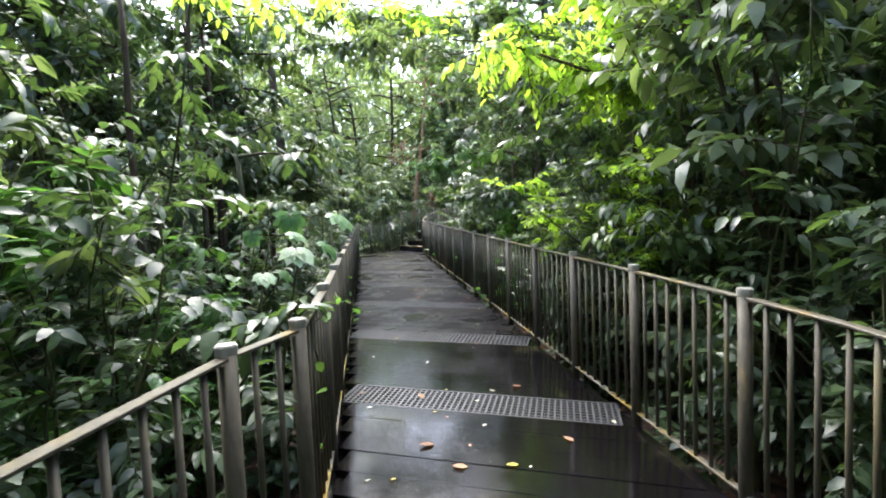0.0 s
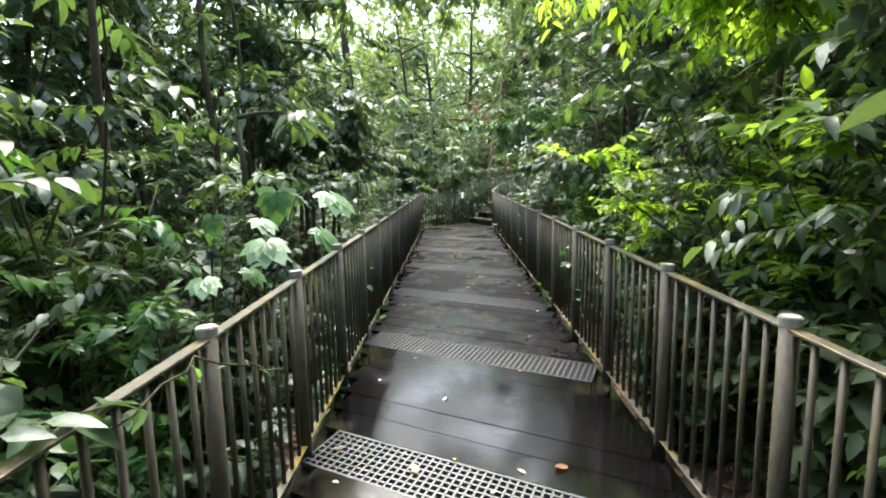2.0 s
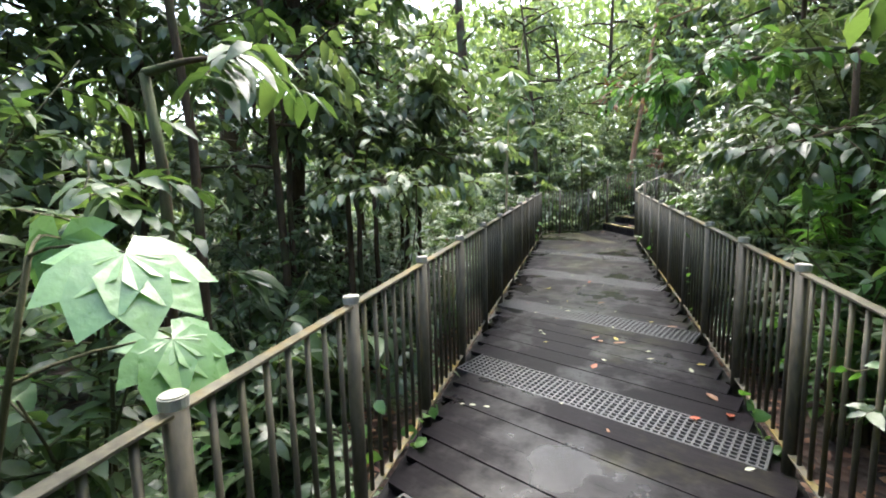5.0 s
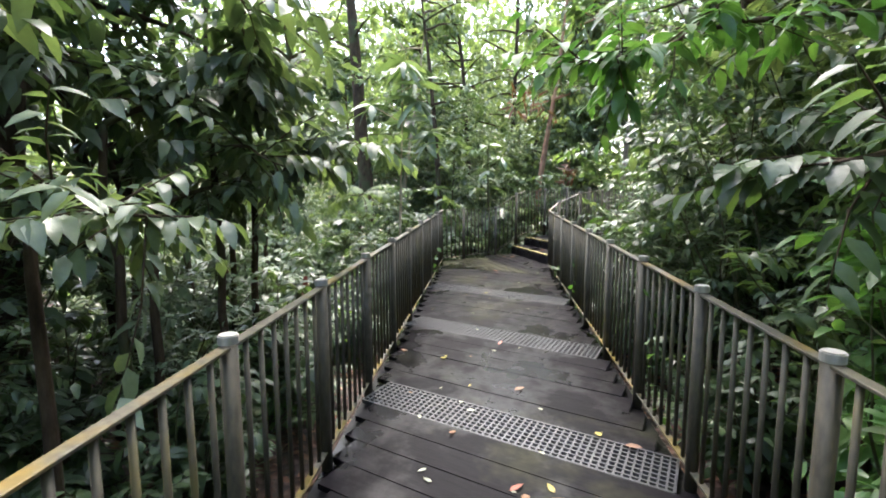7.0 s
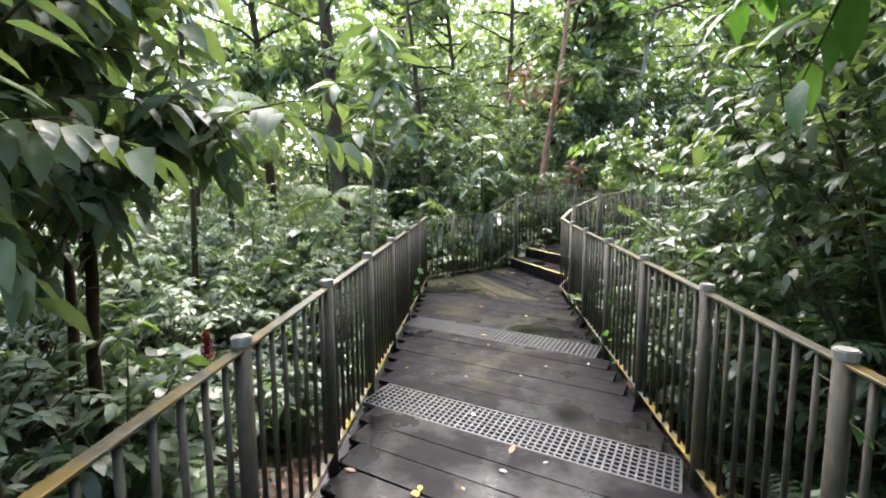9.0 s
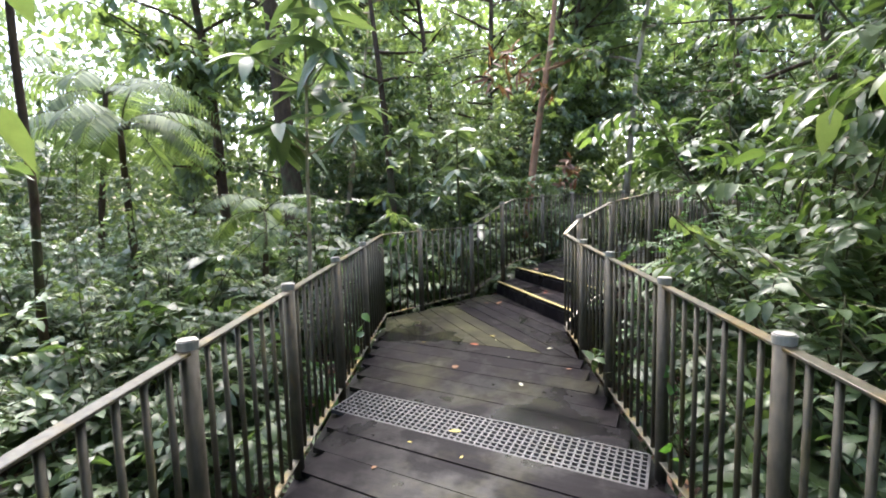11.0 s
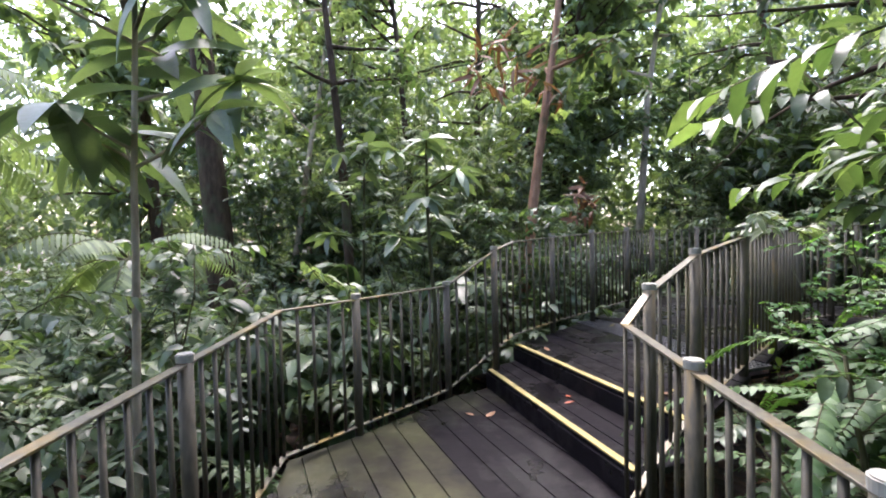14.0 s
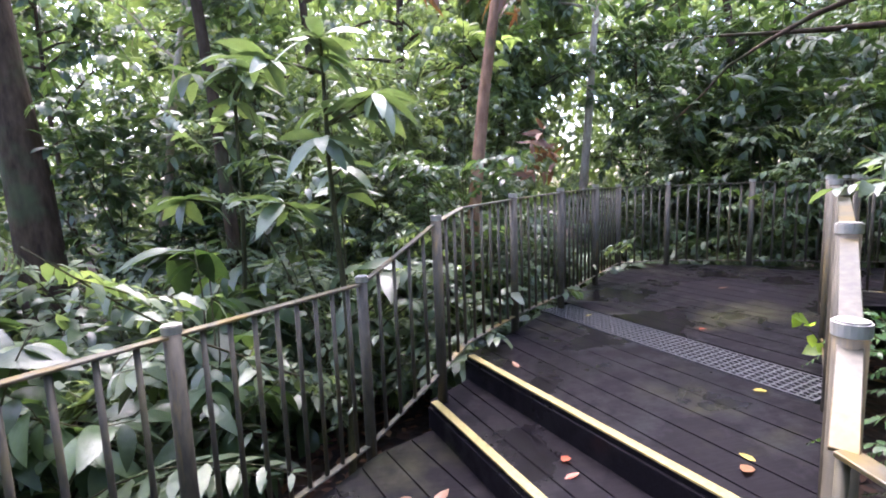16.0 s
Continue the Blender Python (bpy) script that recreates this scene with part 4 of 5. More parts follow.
# glade brightness is partly put into this shrub's pale leaf colour
NEAR["pale"] = shrub(random.Random(82), "shrub", "pale grey-green shrub with wet shining leaves, paled further for the open glade's light", LEAF_PALE, 2.7, 0.9, 9, 16, 14, 0.12, 0.42, 0.35)
NEAR["pale"].matrix_basis = Matrix.Translation((-7.4, 13.2, ground_z(-7.4, 13.2)))
for x, y, kind, size in ((-1.75, 9.9, "pale", 0.8), (-2.35, 11.0, "pale", 0.75), (-2.3, 12.7, "pale", 0.7), (-2.0, 13.9, "grey", 0.62), (-1.75, 15.2, "big", 0.95), (-3.4, 12.0, "pale", 0.85),
                         (-3.6, 13.5, "pale", 0.9), (-3.3, 14.9, "pale", 0.8), (-5.0, 13.0, "pale", 0.9), (-4.9, 14.8, "grey", 0.95), (-4.4, 16.4, "pale", 0.9), (-6.2, 12.2, "pale", 1.05),
                         (-6.6, 14.2, "pale", 1.0), (-6.3, 16.2, "grey", 1.05), (-3.0, 17.6, "pale", 0.75), (-2.2, 16.4, "pale", 0.6), (-5.6, 18.3, "grey", 1.0), (-3.9, 19.4, "pale", 0.9)):
    tagged(put(NEAR[kind], x, y, x * 7 + y, size), group="shrubs of the open glade")

def spray_bush(seed):
    """A bush of cascading sprays, each a thin twig set with two rows of tiny leaves."""
    r = random.Random(seed)
    root = tagged(new("shrub"), "bush with cascading sprays of tiny fresh green leaves over the railing", "shrub")
    sv, sf = [], []
    stem = bend(r, (0, 0, -0.05), (0.05, 0, 1), 1.9, 8, 0, 0.06)
    tube(sv, sf, stem, [0.03 - 0.0025 * i for i in range(9)], 7)
    pydata("stem", sv, sf, STEM, root)
    for k in range(54):
        a = 2.4 * k + r.gauss(0, 0.2)
        g = r.uniform(2.0, 7.99)
        start = stem[int(g)].lerp(stem[int(g) + 1], g % 1)
        pts = bend(r, start, (math.cos(a), math.sin(a), r.uniform(0.1, 1.0)), r.uniform(0.75, 1.25), 9, 0.16, 0.05)
        rows = []
        for j in range(30):
            h = 1.0 + (j + 0.5) / 30 * 7.9
            q = pts[int(h)].lerp(pts[int(h) + 1], h % 1)
            along = (pts[int(h) + 1] - pts[int(h)]).normalized()
            side = along.cross(Vector((0, 0, 1))).normalized()
            size = 0.078 * math.sin(math.pi * (0.2 + 0.7 * j / 30)) * r.uniform(0.8, 1.15)
            for sg in (1, -1):
                rows.append((q, along * 0.5 + side * sg + Vector((0, 0, r.gauss(-0.1, 0.15))), side.cross(along) + Vector((r.gauss(0, 0.2), r.gauss(0, 0.2), 0)), size, size * 0.48))
        frond_mesh("spray", pts, [0.005 - 0.0004 * i for i in range(10)], rows, LEAF_SPRAY, root, 0.2)
    return root


NEAR["spray"] = spray_bush(83)
NEAR["spray"].matrix_basis = Matrix.Translation((4.95, 15.55, ground_z(4.95, 15.55)))
for x, y, kind, size, turn in ((3.6, 14.62, "spray", 1.0, 0.5), (4.25, 15.05, "spray", 1.08, 2.5), (3.75, 13.9, "spray", 0.9, 4.0), (3.15, 13.05, "big", 0.8, 0.9), (3.2, 12.3, "big", 0.8, 2.9), (3.1, 8.4, "fresh", 0.85, 0.3)):
    put(NEAR[kind], x, y, turn, size)

# ---- boardwalk ----
SKEW = math.atan2(-0.5, 1.0)


def mesh_box(name, sx, sy, sz, bevel, material):
    bm = bmesh.new()
    add_box(bm, Matrix(), sx, sy, sz, bevel)
    me = bpy.data.meshes.new(name)
    bm.to_mesh(me)
    bm.free()
    me.materials.append(material)
    return me


deck = tagged(new("boardwalk_deck"), "dark wet hardwood plank boardwalk rising gently", "boardwalk", kind="structure")
PLANK_W, PLANK_P, GRATE_W = 0.186, 0.193, 0.36


def sloped_matrix(a, b, grade=SLOPE):
    """As bar_matrix, with the upper side lying in the rising plane of the ramp."""
    a, b = Vector(a), Vector(b)
    x = (b - a).normalized()
    y = Vector((0, -grade, 1)).cross(x).normalized()
    return Matrix.Translation((a + b) / 2) @ Matrix((x, y, x.cross(y))).transposed().to_4x4(), (b - a).length


def plank(a, b, za, zb, width=PLANK_W, lift=0.0):
    m, length = sloped_matrix((*a, za - 0.019 + lift), (*b, zb - 0.019 + lift))
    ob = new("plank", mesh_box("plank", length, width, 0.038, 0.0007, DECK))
    ob.matrix_world = m
    ob.parent = deck
    return ob


def line_hit(p, d, a, b):
    """The point of the line p + s d on the line through a and b."""
    e = (b[0] - a[0], b[1] - a[1])
    den = d[0] * e[1] - d[1] * e[0]
    s = ((a[0] - p[0]) * e[1] - (a[1] - p[1]) * e[0]) / den
    return (p[0] + s * d[0], p[1] + s * d[1])


def make_grate(a, b, z_a, z_b, width=GRATE_W):
    """A moulded drainage grating: a frame of crossing bars round square holes."""
    m, length = sloped_matrix((*a, z_a - 0.014), (*b, z_b - 0.014))
    root = tagged(new("deck_grate"), "grey moulded anti-slip grating set into the deck", "grating", "gratings in the deck")
    root.matrix_world = m
    rows, cols = 8, max(2, round(length / 0.047))
    bm = bmesh.new()
    for s in (-1, 1):
        add_box(bm, Matrix.Translation((0, s * (width / 2 - 0.005), 0)), length, 0.016, 0.03)
        add_box(bm, Matrix.Translation((s * (length / 2 - 0.005), 0, 0.0005)), 0.016, width - 0.02, 0.03)
    part("frame", bm, GRATE_MAT, root)
    bm = bmesh.new()
    for i in range(1, rows):
        add_box(bm, Matrix.Translation((0, -width / 2 + width * i / rows, 0)), length - 0.02, 0.013, 0.027)
    for i in range(1, cols):
        add_box(bm, Matrix.Translation((-length / 2 + length * i / cols, 0, -0.001)), 0.013, width - 0.02, 0.027)
    part("bar_grid", bm, GRATE_MAT, root)
    bm = bmesh.new()
    add_box(bm, Matrix.Translation((0, 0, -0.07)), length - 0.04, width, 0.03)
    part("bearer_board", bm, DECK, root, "dark wet board under the grating")
    return root


pd = (math.cos(SKEW), math.sin(SKEW))
pn = (-pd[1], pd[0])
L0, L1 = (left_x(2.06) + 0.06, 2.06), (left_x(15.7) + 0.06, 15.7)
R0, R1 = (right_x(1.9) - 0.06, 1.9), (right_x(14.9) - 0.06, 14.9)
B0, B1 = (-1.57, -1.0), (0.6, -2.3)
BOARDS = 6
period = 1.93 * math.cos(SKEW)


def ramp_edge(p):
    """Where the plank line through p meets the two edges of the deck."""
    lo = line_hit(p, pd, L0, L1)
    if lo[1] < L0[1]:
        lo = line_hit(p, pd, B0, L0)
    hi = line_hit(p, pd, R0, R1)
    if hi[1] < R0[1]:
        hi = line_hit(p, pd, B1, R0)
    return lo, hi


for k in range(-3, 7):
    p0 = (right_x(3.2), 3.2 - 0.2 + 1.93 * k)
    for j in range(BOARDS + 1):
        if j == 0:
            s = 0.0
        else:
            s = GRATE_W / 2 + 0.004 + (j - 0.5) * (period - GRATE_W) / BOARDS
        p = (p0[0] + pn[0] * s, p0[1] + pn[1] * s)
        lo, hi = ramp_edge(p)
        if hi[1] > 14.35 or lo[1] < -2.5:
            continue
        jit = rng.uniform(-0.012, 0.012)
        lo, hi = (lo[0] + jit, lo[1]), (hi[0] + jit, hi[1])
        za, zb = SLOPE * lo[1], SLOPE * hi[1]
        if j == 0:
            make_grate(lo, hi, za, zb)
        else:
            plank(lo, hi, za, zb, (period - GRATE_W) / BOARDS - 0.008, rng.uniform(-0.0004, 0.0004))
            seam_p = (p[0] + pn[0] * 0.114, p[1] + pn[1] * 0.114)

for side, (a, b) in enumerate((((left_x(2.06), 2.06), (left_x(15.4), 15.4)), ((right_x(1.9), 1.9), (right_x(14.3), 14.3)), ((-1.6, -1.0), (left_x(2.06), 2.06)), ((0.62, -2.3), (right_x(1.9), 1.9)))):
    inward = 0.07 if side % 2 == 0 else -0.07
    m, length = bar_matrix((a[0] + inward, a[1], SLOPE * a[1] - 0.13), (b[0] + inward, b[1], SLOPE * b[1] - 0.13))
    bm = bmesh.new()
    add_box(bm, m, length, 0.2, 0.16, 0.004)
    part("edge_beam", bm, DECK, deck)

# landing: boards fan over to run with the steps
N1A, N1B = (1.88, 17.17), (2.5, 15.05)
N2A, N2B = (2.22, 17.5), (2.97, 15.28)
LAND = [(0.3, 15.7), (0.76, 16.1), (1.5, 16.9), (1.9, 17.12)]


def cut(poly, a, d, keep):
    """The part of a polygon on one side of the line through a along d."""
    out = []
    f = [((x - a[0]) * d[1] - (y - a[1]) * d[0]) * keep for x, y in poly]
    for i, p in enumerate(poly):
        q, g = poly[(i + 1) % len(poly)], f[(i + 1) % len(poly)]
        if f[i] >= 0:
            out.append(p)
        if f[i] * g < 0:
            t = f[i] / (f[i] - g)
            out.append((p[0] + t * (q[0] - p[0]), p[1] + t * (q[1] - p[1])))
    return out


def board_floor(outline, start, way, z_at, count, width=PLANK_P, skip=(), mossy=0):
    """Boards side by side over an outline, running along way."""
    n = (way[1], -way[0])
    for k in range(count):
        a = (start[0] + n[0] * (k * width + 0.005), start[1] + n[1] * (k * width + 0.005))
        b = (start[0] + n[0] * ((k + 1) * width - 0.005), start[1] + n[1] * ((k + 1) * width - 0.005))
        poly = cut(cut(outline, a, way, 1), b, way, -1)
        if len(poly) < 3 or k in skip:
            continue
        bm = bmesh.new()
        top = [bm.verts.new((x, y, z_at(x, y))) for x, y in poly]
        low = [bm.verts.new((x, y, z_at(x, y) - 0.038)) for x, y in poly]
        bm.faces.new(top)
        bm.faces.new(low[::-1])
        for i in range(len(poly)):
            j = (i + 1) % len(poly)
            bm.faces.new((top[i], low[i], low[j], top[j]))
        bmesh.ops.recalc_face_normals(bm, faces=bm.faces[:])
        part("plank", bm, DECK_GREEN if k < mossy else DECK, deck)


seam_l, seam_r = ramp_edge(seam_p)
landing = [seam_l, seam_r, (2.4, 14.95), N1B, N1A, LAND[3], LAND[2], LAND[1], LAND[0]]
lw = Vector((-0.4, 0.95)).normalized()
board_floor(landing, (-0.9, 15.3), lw, lambda x, y: min(LAND_Z, SLOPE * y + 0.004), 22, PLANK_P, (), 12)


def rise(x, y):
    s = (x - 2.3) * 0.76 + (y - 17.3) * 0.2
    return min(END_Z, TOP_Z + 0.055 * max(0.0, s))


step_way = Vector((N1B[0] - N1A[0], N1B[1] - N1A[1])).normalized()
board_floor([N1A, N1B, (3.0, 15.22), (2.28, 17.52)], (N1A[0], N1A[1]), (-step_way[0], -step_way[1]), lambda x, y: STEP1_Z, 4, 0.16)
upper = [N2A, N2B, (3.12, 15.4), (5.5, 17.5), (9.2, 15.0), (10.5, 16.9), (5.1, 20.1), (2.75, 17.9)]
UP_SKIP = (6, 7)
board_floor(upper, N2A, (-step_way[0], -step_way[1]), rise, 46, PLANK_P, UP_SKIP)
up_n = Vector((-step_way[1], step_way[0]))
if up_n.x < 0:
    up_n = -up_n
g_mid = Vector(N2A) + up_n * 7 * PLANK_P
g_a = line_hit(g_mid, step_way, (2.75, 17.9), (4.85, 19.75))
g_b = line_hit(g_mid, step_way, (3.12, 15.45), (5.5, 17.5))
make_grate(g_a, g_b, rise(*g_a), rise(*g_b), 2 * PLANK_P - 0.02)


def riser_with_nosing(a, b, z_low, z_top):
    m, length = bar_matrix((*a, (z_low + z_top) / 2 - 0.02), (*b, (z_low + z_top) / 2 - 0.02))
    bm = bmesh.new()
    add_box(bm, m, length, 0.03, z_top - z_low - 0.03, 0.002)
    part("riser", bm, DECK, deck)
    m, length = bar_matrix((*a, z_top + 0.004), (*b, z_top + 0.004))
    bm = bmesh.new()
    add_box(bm, m @ Matrix.Translation((0, 0.02, 0)), length - 0.06, 0.055, 0.012, 0.002)
    part("nosing_strip", bm, NOSING, deck, "yellow anti-slip strip along the step edge")


riser_with_nosing(N1A, N1B, LAND_Z, STEP1_Z)
riser_with_nosing(N2A, N2B, STEP1_Z, TOP_Z)

# ---- railings ----
ROD_ME, POST_ME, CAP_ME = {}, {}, {}


def rod_mesh(name, radius, length, sides, material, store):
    key = round(length, 3)
    if key not in store:
        bm = bmesh.new()
        bmesh.ops.create_cone(bm, cap_ends=True, segments=sides, radius1=radius, radius2=radius, depth=length, matrix=Matrix.Translation((0, 0, length / 2)))
        for f in bm.faces:
            f.smooth = len(f.verts) == 4
        me = bpy.data.meshes.new(name)
        bm.to_mesh(me)
        bm.free()
        me.materials.append(material)
        store[key] = me
    return store[key]


def cap_mesh():
    """A pale cast cap: a collar over the post's end with a rounded rim and a flat lid."""
    if "cap" not in CAP_ME:
        bm = bmesh.new()
        bmesh.ops.create_cone(bm, cap_ends=True, segments=20, radius1=0.0375, radius2=0.0385, depth=0.036, matrix=Matrix.Translation((0, 0, 0.02)))
        rim = [e for e in bm.edges if all(v.co.z > 0.03 for v in e.verts)]
        bmesh.ops.bevel(bm, geom=rim, offset=0.005, segments=2, affect="EDGES")
        me = bpy.data.meshes.new("cap")
        bm.to_mesh(me)
        bm.free()
        me.materials.append(CAP_STEEL)
        CAP_ME["cap"] = me
    return CAP_ME["cap"]


def railing(name, label, posts):
    """Posts at (x, y, deck height, has_post), with flat top and bottom bars and round balusters between."""
    root = tagged(new(name), label, "railing", kind="structure")
    for x, y, z, has in posts:
        if not has:
            continue
        ob = new("post", rod_mesh("post", 0.034, RAIL_H + 0.35, 14, POST_STEEL, POST_ME))
        ob.matrix_world = Matrix.Translation((x, y, z - 0.33))
        ob.parent = root
        cap = new("cap", cap_mesh())
        cap.parent = ob
        cap.matrix_local = Matrix.Translation((0, 0, RAIL_H + 0.32))
    for (ax, ay, az, ap), (bx, by, bz, bp) in zip(posts, posts[1:]):
        for nm, h, wd, th, mat in (("top_rail", RAIL_H - 0.02, 0.048, 0.012, RAIL_STEEL), ("bottom_rail", 0.07, 0.04, 0.01, FOOT_STEEL)):
            m, length = bar_matrix((ax, ay, az + h), (bx, by, bz + h))
            bm = bmesh.new()
            add_box(bm, m, length + 0.004, wd, th, 0.002)
            part(nm, bm, RAIL_STEEL if ay > 14 else mat, root)
        span = math.hypot(bx - ax, by - ay)
        count = max(1, round(span / 0.12))
        for k in range(count):
            f = k / count
            if k == 0 and ap:
                continue
            ob = new("baluster", rod_mesh("baluster", 0.012, RAIL_H - 0.095, 8, ROD_STEEL, ROD_ME))
            ob.matrix_world = Matrix.Translation((ax + f * (bx - ax), ay + f * (by - ay), az + f * (bz - az) + 0.07))
            ob.parent = root
    return root


left_y = [2.0 + 0.962 * k for k in range(1, 14)]
right_y = [1.95 + 0.958 * k for k in range(13)]
left_posts = [(-1.6, -1.0, SLOPE * -1.0, 1), (-1.22, -0.07, 0.0, 1), (-0.85, 0.86, SLOPE * 0.86, 1), (-0.48, 1.75, SLOPE * 1.75, 1), (-0.27, 2.06, SLOPE * 2.06, 1)]
left_posts += [(left_x(y), y, SLOPE * y, 1) for y in left_y]
left_posts += [(0.3, 15.62, LAND_Z, 0), (0.735, 16.1, LAND_Z, 1), (1.468, 16.91, LAND_Z, 1), (1.967, 17.15, 0.99, 1), (2.2, 17.42, 1.07, 0),
               (2.76, 17.93, 1.105, 1), (3.4, 18.4, 1.14, 1), (4.15, 19.1, 1.165, 1), (4.85, 19.78, 1.165, 1)]
railing("railing_left", "weathered grey steel railing with round balusters and yellowish algae", left_posts)
far_posts = [(4.85, 19.78, 1.165, 0), (5.55, 19.75, 1.165, 1), (6.45, 19.33, 1.165, 1), (7.3, 18.85, 1.165, 1), (8.15, 18.4, 1.165, 1), (9.0, 17.95, 1.165, 1), (9.85, 17.5, 1.165, 1)]
railing("railing_far", "grey steel railing closing the upper deck", far_posts)
right_posts = [(0.62, -2.3, SLOPE * -2.3, 1), (0.95, -1.35, SLOPE * -1.35, 1), (1.27, -0.43, SLOPE * -0.43, 1), (1.58, 0.48, SLOPE * 0.48, 1), (1.82, 1.42, SLOPE * 1.42, 0)]
right_posts += [(right_x(y), y, SLOPE * y, 1) for y in right_y]
right_posts += [(right_x(14.25), 14.25, SLOPE * 14.25, 1), (2.37, 14.88, LAND_Z, 0), (2.575, 15.04, LAND_Z + 0.15, 1), (3.07, 15.45, 0.99, 1), (3.8, 16.06, 1.09, 1),
                (4.5, 16.68, 1.13, 1), (5.25, 17.33, 1.165, 1), (5.85, 17.6, 1.165, 1), (6.7, 17.05, 1.165, 1), (7.5, 16.5, 1.165, 1), (8.3, 15.95, 1.165, 1)]
railing("railing_right", "weathered grey steel railing with round balusters and moss stains", right_posts)


# ---- fallen leaves on the boards ----
def leaf_colour(name, a, b_):
    return leaf_material(name, a, tuple((p + q) / 2 for p, q in zip(a, b_)), b_, 0.45, 0.15)


FALLEN = {
    "brown": (leaf_colour("fallen_brown", (0.14, 0.06, 0.025), (0.34, 0.17, 0.08)), "curled brown fallen leaf lying on the wet deck"),
    "pale": (leaf_colour("fallen_pale", (0.4, 0.42, 0.3), (0.62, 0.6, 0.46)), "small pale fallen leaf lying on the wet deck"),
    "yellow": (leaf_colour("fallen_yellow", (0.38, 0.3, 0.04), (0.55, 0.45, 0.1)), "yellow fallen leaf lying on the wet deck"),
    "red": (leaf_colour("fallen_red", (0.3, 0.05, 0.03), (0.45, 0.13, 0.05)), "red-orange fallen leaf lying on the wet deck"),
}


def top_of(x, y):
    if (x - N2A[0]) * -step_way[1] + (y - N2A[1]) * step_way[0] > 0 and y > 15.0:
        return rise(x, y)
    if (x - N1A[0]) * -step_way[1] + (y - N1A[1]) * step_way[0] > 0 and y > 15.0:
        return STEP1_Z
    return min(LAND_Z, SLOPE * y + 0.002)


def fallen(kind, x, y, size):
    """One leaf, a little curled, resting on the boards."""
    mat, label = FALLEN[kind]
    a = rng.uniform(0, 6.283)
    curl = rng.uniform(-0.25, -0.05)
    verts, faces = leaf_arrays([(-size / 2, 0, 0)], [(1, 0, 0)], [(0, 0, 1)], [size], [size * rng.uniform(0.4, 0.62)], curl, rng.uniform(0.1, 0.35), "full")
    verts[:, 2] -= verts[:, 2].min()
    ob = pydata("fallen_leaf", verts.tolist(), faces, mat)
    ob.matrix_basis = Matrix.Translation((x, y, top_of(x, y) + 0.001)) @ Matrix.Rotation(a, 4, "Z")
    return tagged(ob, label, "leaf", "fallen leaves on the deck")


BROWN = [(0.4, 2.97), (1.33, 2.8), (1.32, 3.72), (0.49, 3.75), (1.2, 8.45), (1.37, 8.44), (1.89, 7.47), (1.94, 8.97), (0.78, 9.08), (0.23, 10.58), (1.15, 14.06), (2.16, 13.94),
         (1.64, 16.43), (1.82, 16.41), (0.55, 2.67), (1.3, 9.76), (2.5, 17.18), (3.05, 15.78), (5.19, 18.34)]
PALE = [(1.09, 3.7), (0.06, 3.66), (1.75, 2.93), (0.33, 7.03), (0.66, 8.58), (0.83, 9.51), (1.59, 8.1), (0.62, 8.67), (1.35, 8.88), (2.11, 14.48), (1.86, 7.91), (1.6, 8.27), (1.69, 13.66), (0.16, 4.9)]
YELLOW = [(0.86, 2.6), (1.35, 8.55), (0.64, 10.38), (1.76, 9.11), (0.66, 10.43), (1.58, 14.9), (1.97, 8.05), (1.13, 12.96), (3.68, 16.35), (3.51, 18.04), (3.12, 15.85)]
RED = [(1.7, 7.14), (1.93, 7.21), (1.16, 8.54), (1.36, 14.65), (1.11, 7.86), (1.21, 10.81), (2.47, 16.31), (2.44, 16.17), (4.13, 17.35)]
for kind, spots, size in (("brown", BROWN, 0.1), ("pale", PALE, 0.055), ("yellow", YELLOW, 0.085), ("red", RED, 0.085)):
    for x, y in spots:
        fallen(kind, x, y, size * rng.uniform(0.8, 1.2))
for _ in range(46):
    y = rng.uniform(2.5, 15.0)
    fallen(rng.choice(["pale", "pale", "brown", "yellow"]), rng.uniform(left_x(y) + 0.12, right_x(y) - 0.12), y, rng.uniform(0.03, 0.06))


# ---- creepers on the railings ----
def creeper(points, seed, leaves, size, material, label, first=0.0, wide=0.75):
    """A thin vine wound through the rail with heart-shaped leaves."""
    r = random.Random(seed)
    root = tagged(new("creeper"), label, "vine")
    tv, tf, rows = [], [], []
    pts = []
    for a, b_ in zip(points, points[1:]):
        for i in range(5):
            p = Vector(a).lerp(Vector(b_), i / 5)
            pts.append(p + Vector((r.gauss(0, 0.02), r.gauss(0, 0.02), r.gauss(0, 0.02))))
    pts.append(Vector(points[-1]))
    tube(tv, tf, pts, [0.004] * len(pts), 5)
    for k in range(leaves):
        g = (first + (1 - first) * (k + 0.5) / leaves) * (len(pts) - 1.01)
        q = pts[int(g)].lerp(pts[int(g) + 1], g % 1)
        s = size * r.uniform(0.6, 1.25)
        d = rand_dir(r, -0.3)
        rows.append((q, d, rand_dir(r, 0.8), s, s * wide))
    pydata("stem", tv, tf, STEM, root)
    leaf_mesh("foliage", rows, material, root, 0.25, 0.2)


def by_rail(side, y, off, h):
    x = (left_x(y) - off) if side < 0 else (right_x(y) + off)
    return (x, y, SLOPE * y + h)


creeper([by_rail(-1, 2.3, 0.06, 0.1), by_rail(-1, 2.5, -0.04, 0.55), by_rail(-1, 2.4, 0.03, 1.0), by_rail(-1, 2.7, -0.12, 1.12), by_rail(-1, 3.1, -0.2, 0.9)], 1, 9, 0.07, LEAF_FRESH, "thin green creeper curling round the railing")
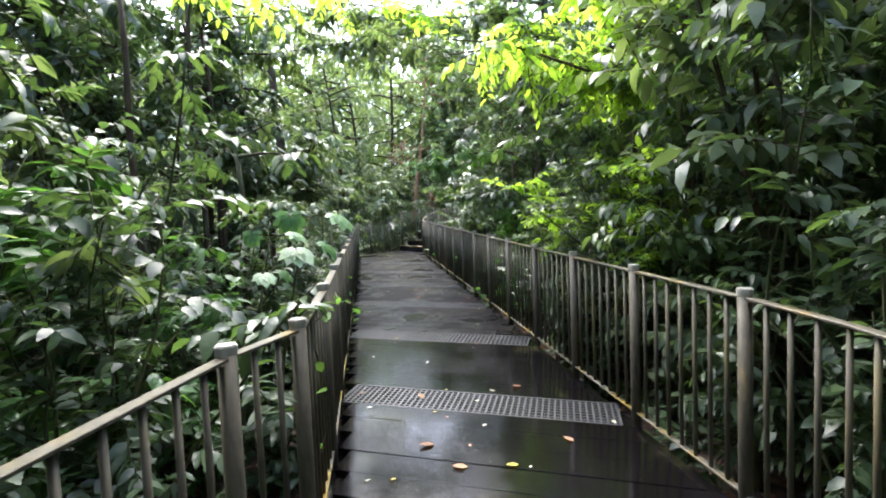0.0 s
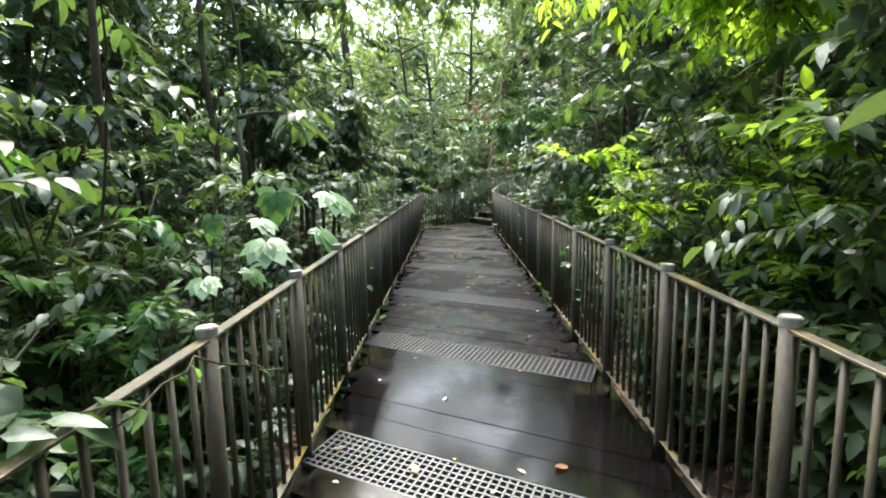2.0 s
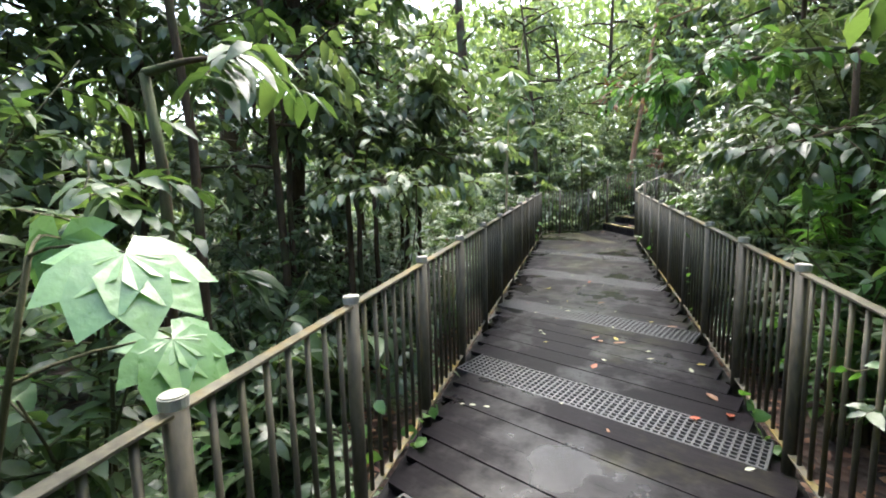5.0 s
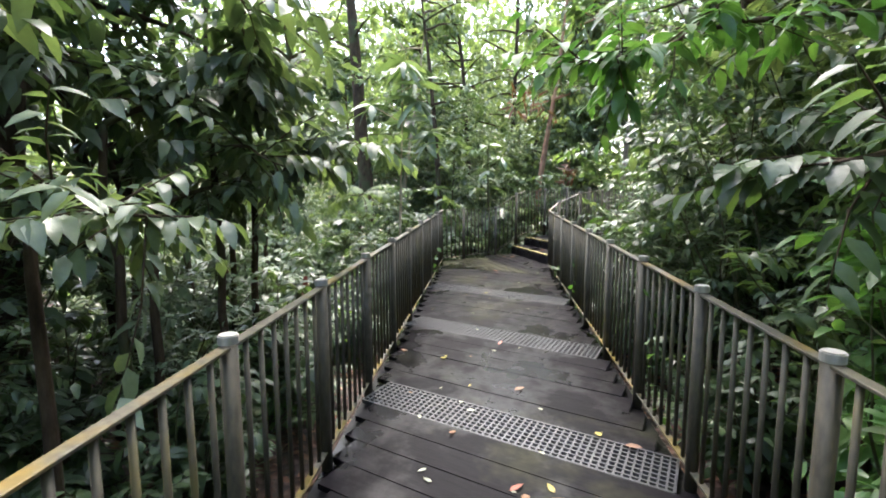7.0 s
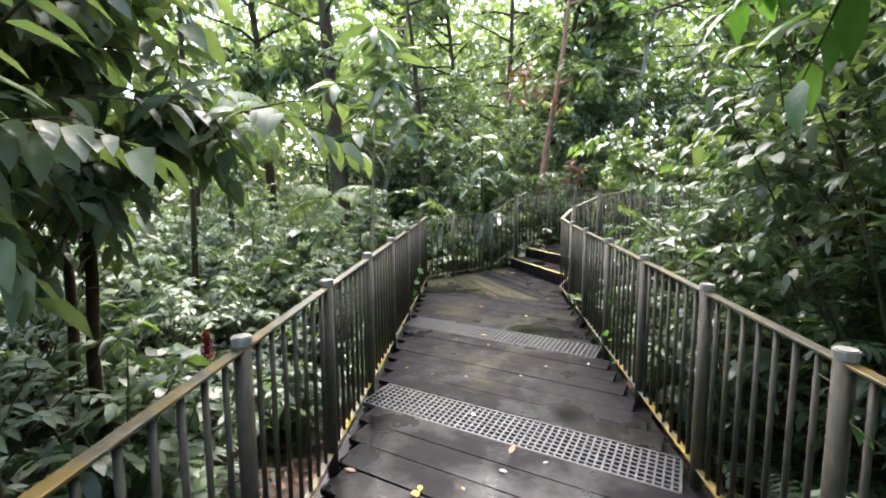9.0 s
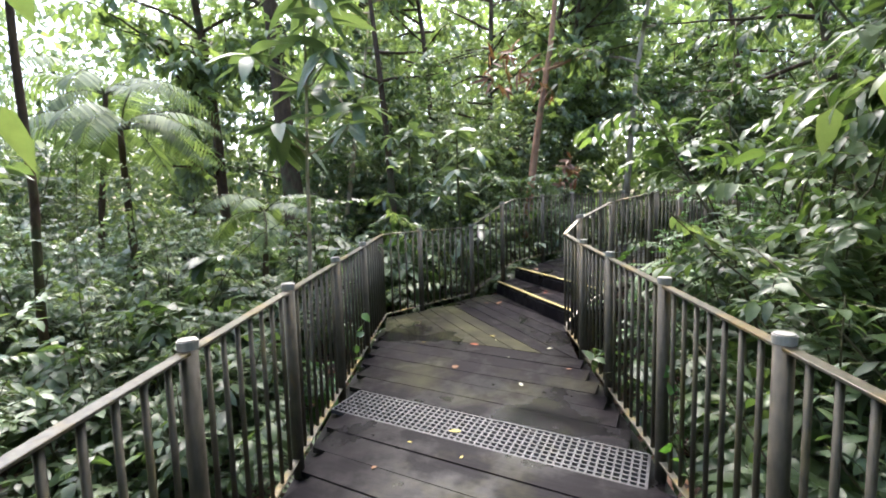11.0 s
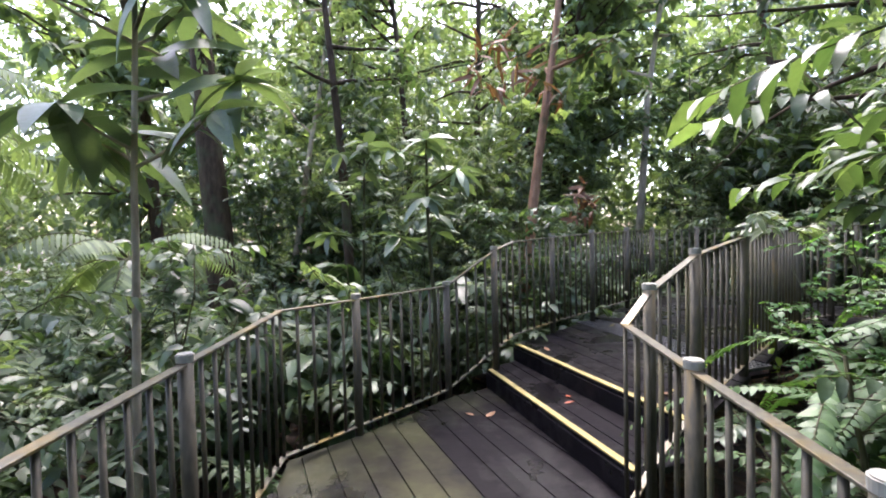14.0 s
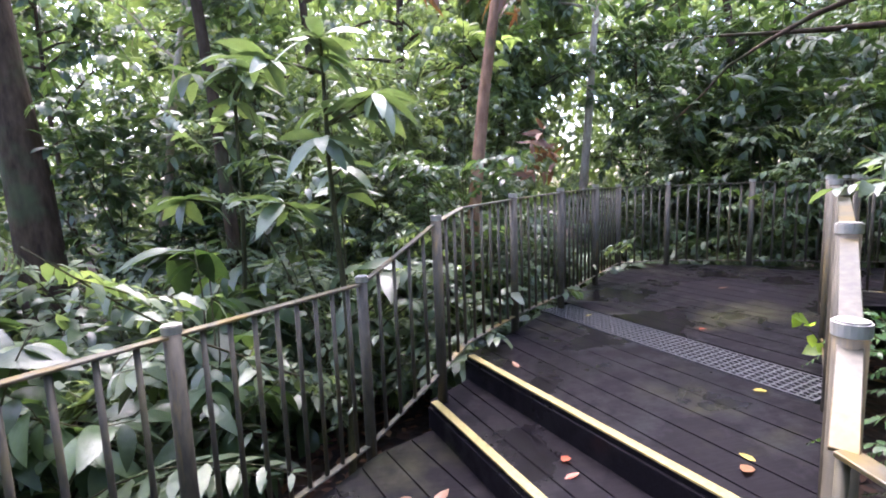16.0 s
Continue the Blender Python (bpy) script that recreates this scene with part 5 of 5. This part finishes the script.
creeper([by_rail(-1, 5.9, 0.1, -0.1), by_rail(-1, 6.0, 0.02, 0.3), by_rail(-1, 6.1, -0.04, 0.75)], 2, 6, 0.09, LEAF_FRESH, "young creeper with heart-shaped leaves on the balusters")
creeper([by_rail(-1, 6.5, 0.05, -0.15), by_rail(-1, 6.55, -0.05, 0.1), by_rail(-1, 6.7, -0.12, 0.22)], 3, 9, 0.1, LEAF_FRESH, "leafy sprout pushing up beside the deck edge")
creeper([by_rail(1, 5.4, 0.05, 0.1), by_rail(1, 5.6, -0.03, 0.5), by_rail(1, 5.9, 0.02, 0.9), by_rail(1, 6.3, -0.03, 0.75)], 4, 18, 0.06, LEAF_FRESH, "small-leaved creeper climbing the railing")
creeper([by_rail(1, 6.9, 0.04, -0.1), by_rail(1, 7.0, -0.08, 0.1), by_rail(1, 7.15, -0.14, 0.2)], 5, 8, 0.09, LEAF_FRESH, "leafy sprout pushing up beside the deck edge")
creeper([by_rail(1, 9.2, 0.05, 0.0), by_rail(1, 9.3, -0.03, 0.4), by_rail(1, 9.4, 0.04, 0.8), by_rail(1, 9.7, -0.02, 1.0)], 6, 14, 0.07, LEAF_FRESH, "small-leaved creeper climbing the railing")
creeper([by_rail(1, 12.2, 0.05, -0.1), by_rail(1, 12.3, -0.02, 0.4), by_rail(1, 12.5, 0.03, 0.85)], 7, 12, 0.08, LEAF_FRESH, "small-leaved creeper climbing the railing")
creeper([(2.62, 19.15, 0.05), (2.66, 19.16, 4.3), (2.5, 19.05, 5.0), (2.2, 18.9, 4.9), (1.9, 18.8, 4.5), (2.3, 18.8, 4.2), (2.6, 18.9, 4.7), (2.9, 18.9, 4.4), (3.2, 18.9, 4.0)], 8, 70, 0.34, LEAF_BROWN, "withered brown fronds hanging from the reddish trunk", 0.24, 0.16)
creeper([(3.55, 19.6, 0.05), (3.6, 19.5, 2.6), (3.7, 19.45, 3.0), (3.5, 19.4, 2.8), (3.8, 19.4, 2.6), (3.4, 19.4, 2.4)], 18, 46, 0.2, LEAF_BROWN, "withered brown clump of leaves beyond the railing", 0.4, 0.3)
creeper([by_rail(-1, 13.9, 0.08, -0.2), by_rail(-1, 14.0, -0.02, 0.25), by_rail(-1, 14.15, -0.08, 0.55)], 9, 7, 0.1, LEAF_FRESH, "pale green seedling leaves poking through the balusters")
creeper([(4.55, 16.62, 0.9), (4.38, 16.58, 1.2), (4.2, 16.62, 1.42)], 10, 10, 0.11, LEAF_BRIGHT, "bright yellow-green sprout leaning over the upper deck")


# ---- red ginger flower in the undergrowth ----
def ginger(x, y, height):
    r = random.Random(77)
    root = tagged(new("ginger_flower"), "dark red ginger flower head on a leafy stalk beside the railing", "flower")
    tv, tf, rows = [], [], []
    g = ground_z(x, y)
    stem = bend(r, (0, 0, 0), (0.02, 0, 1), height - g, 7, 0, 0.03)
    tube(tv, tf, stem, [0.012 - 0.0008 * i for i in range(8)], 6)
    for k in range(34):
        a, h = 2.4 * k, k / 34
        q = stem[7] + Vector((0, 0, -0.2 + 0.24 * h))
        rows.append((q, (math.cos(a), math.sin(a), 0.5 + 0.8 * h), (-math.cos(a), -math.sin(a), 0.6), 0.09 - 0.035 * h, 0.045))
    pydata("stalk", tv, tf, STEM, root)
    leaf_mesh("flower_head", rows, FLOWER_RED, root, -0.2, 0.3)
    root.matrix_basis = Matrix.Translation((x, y, g))


ginger(-1.2, 11.45, 1.0)
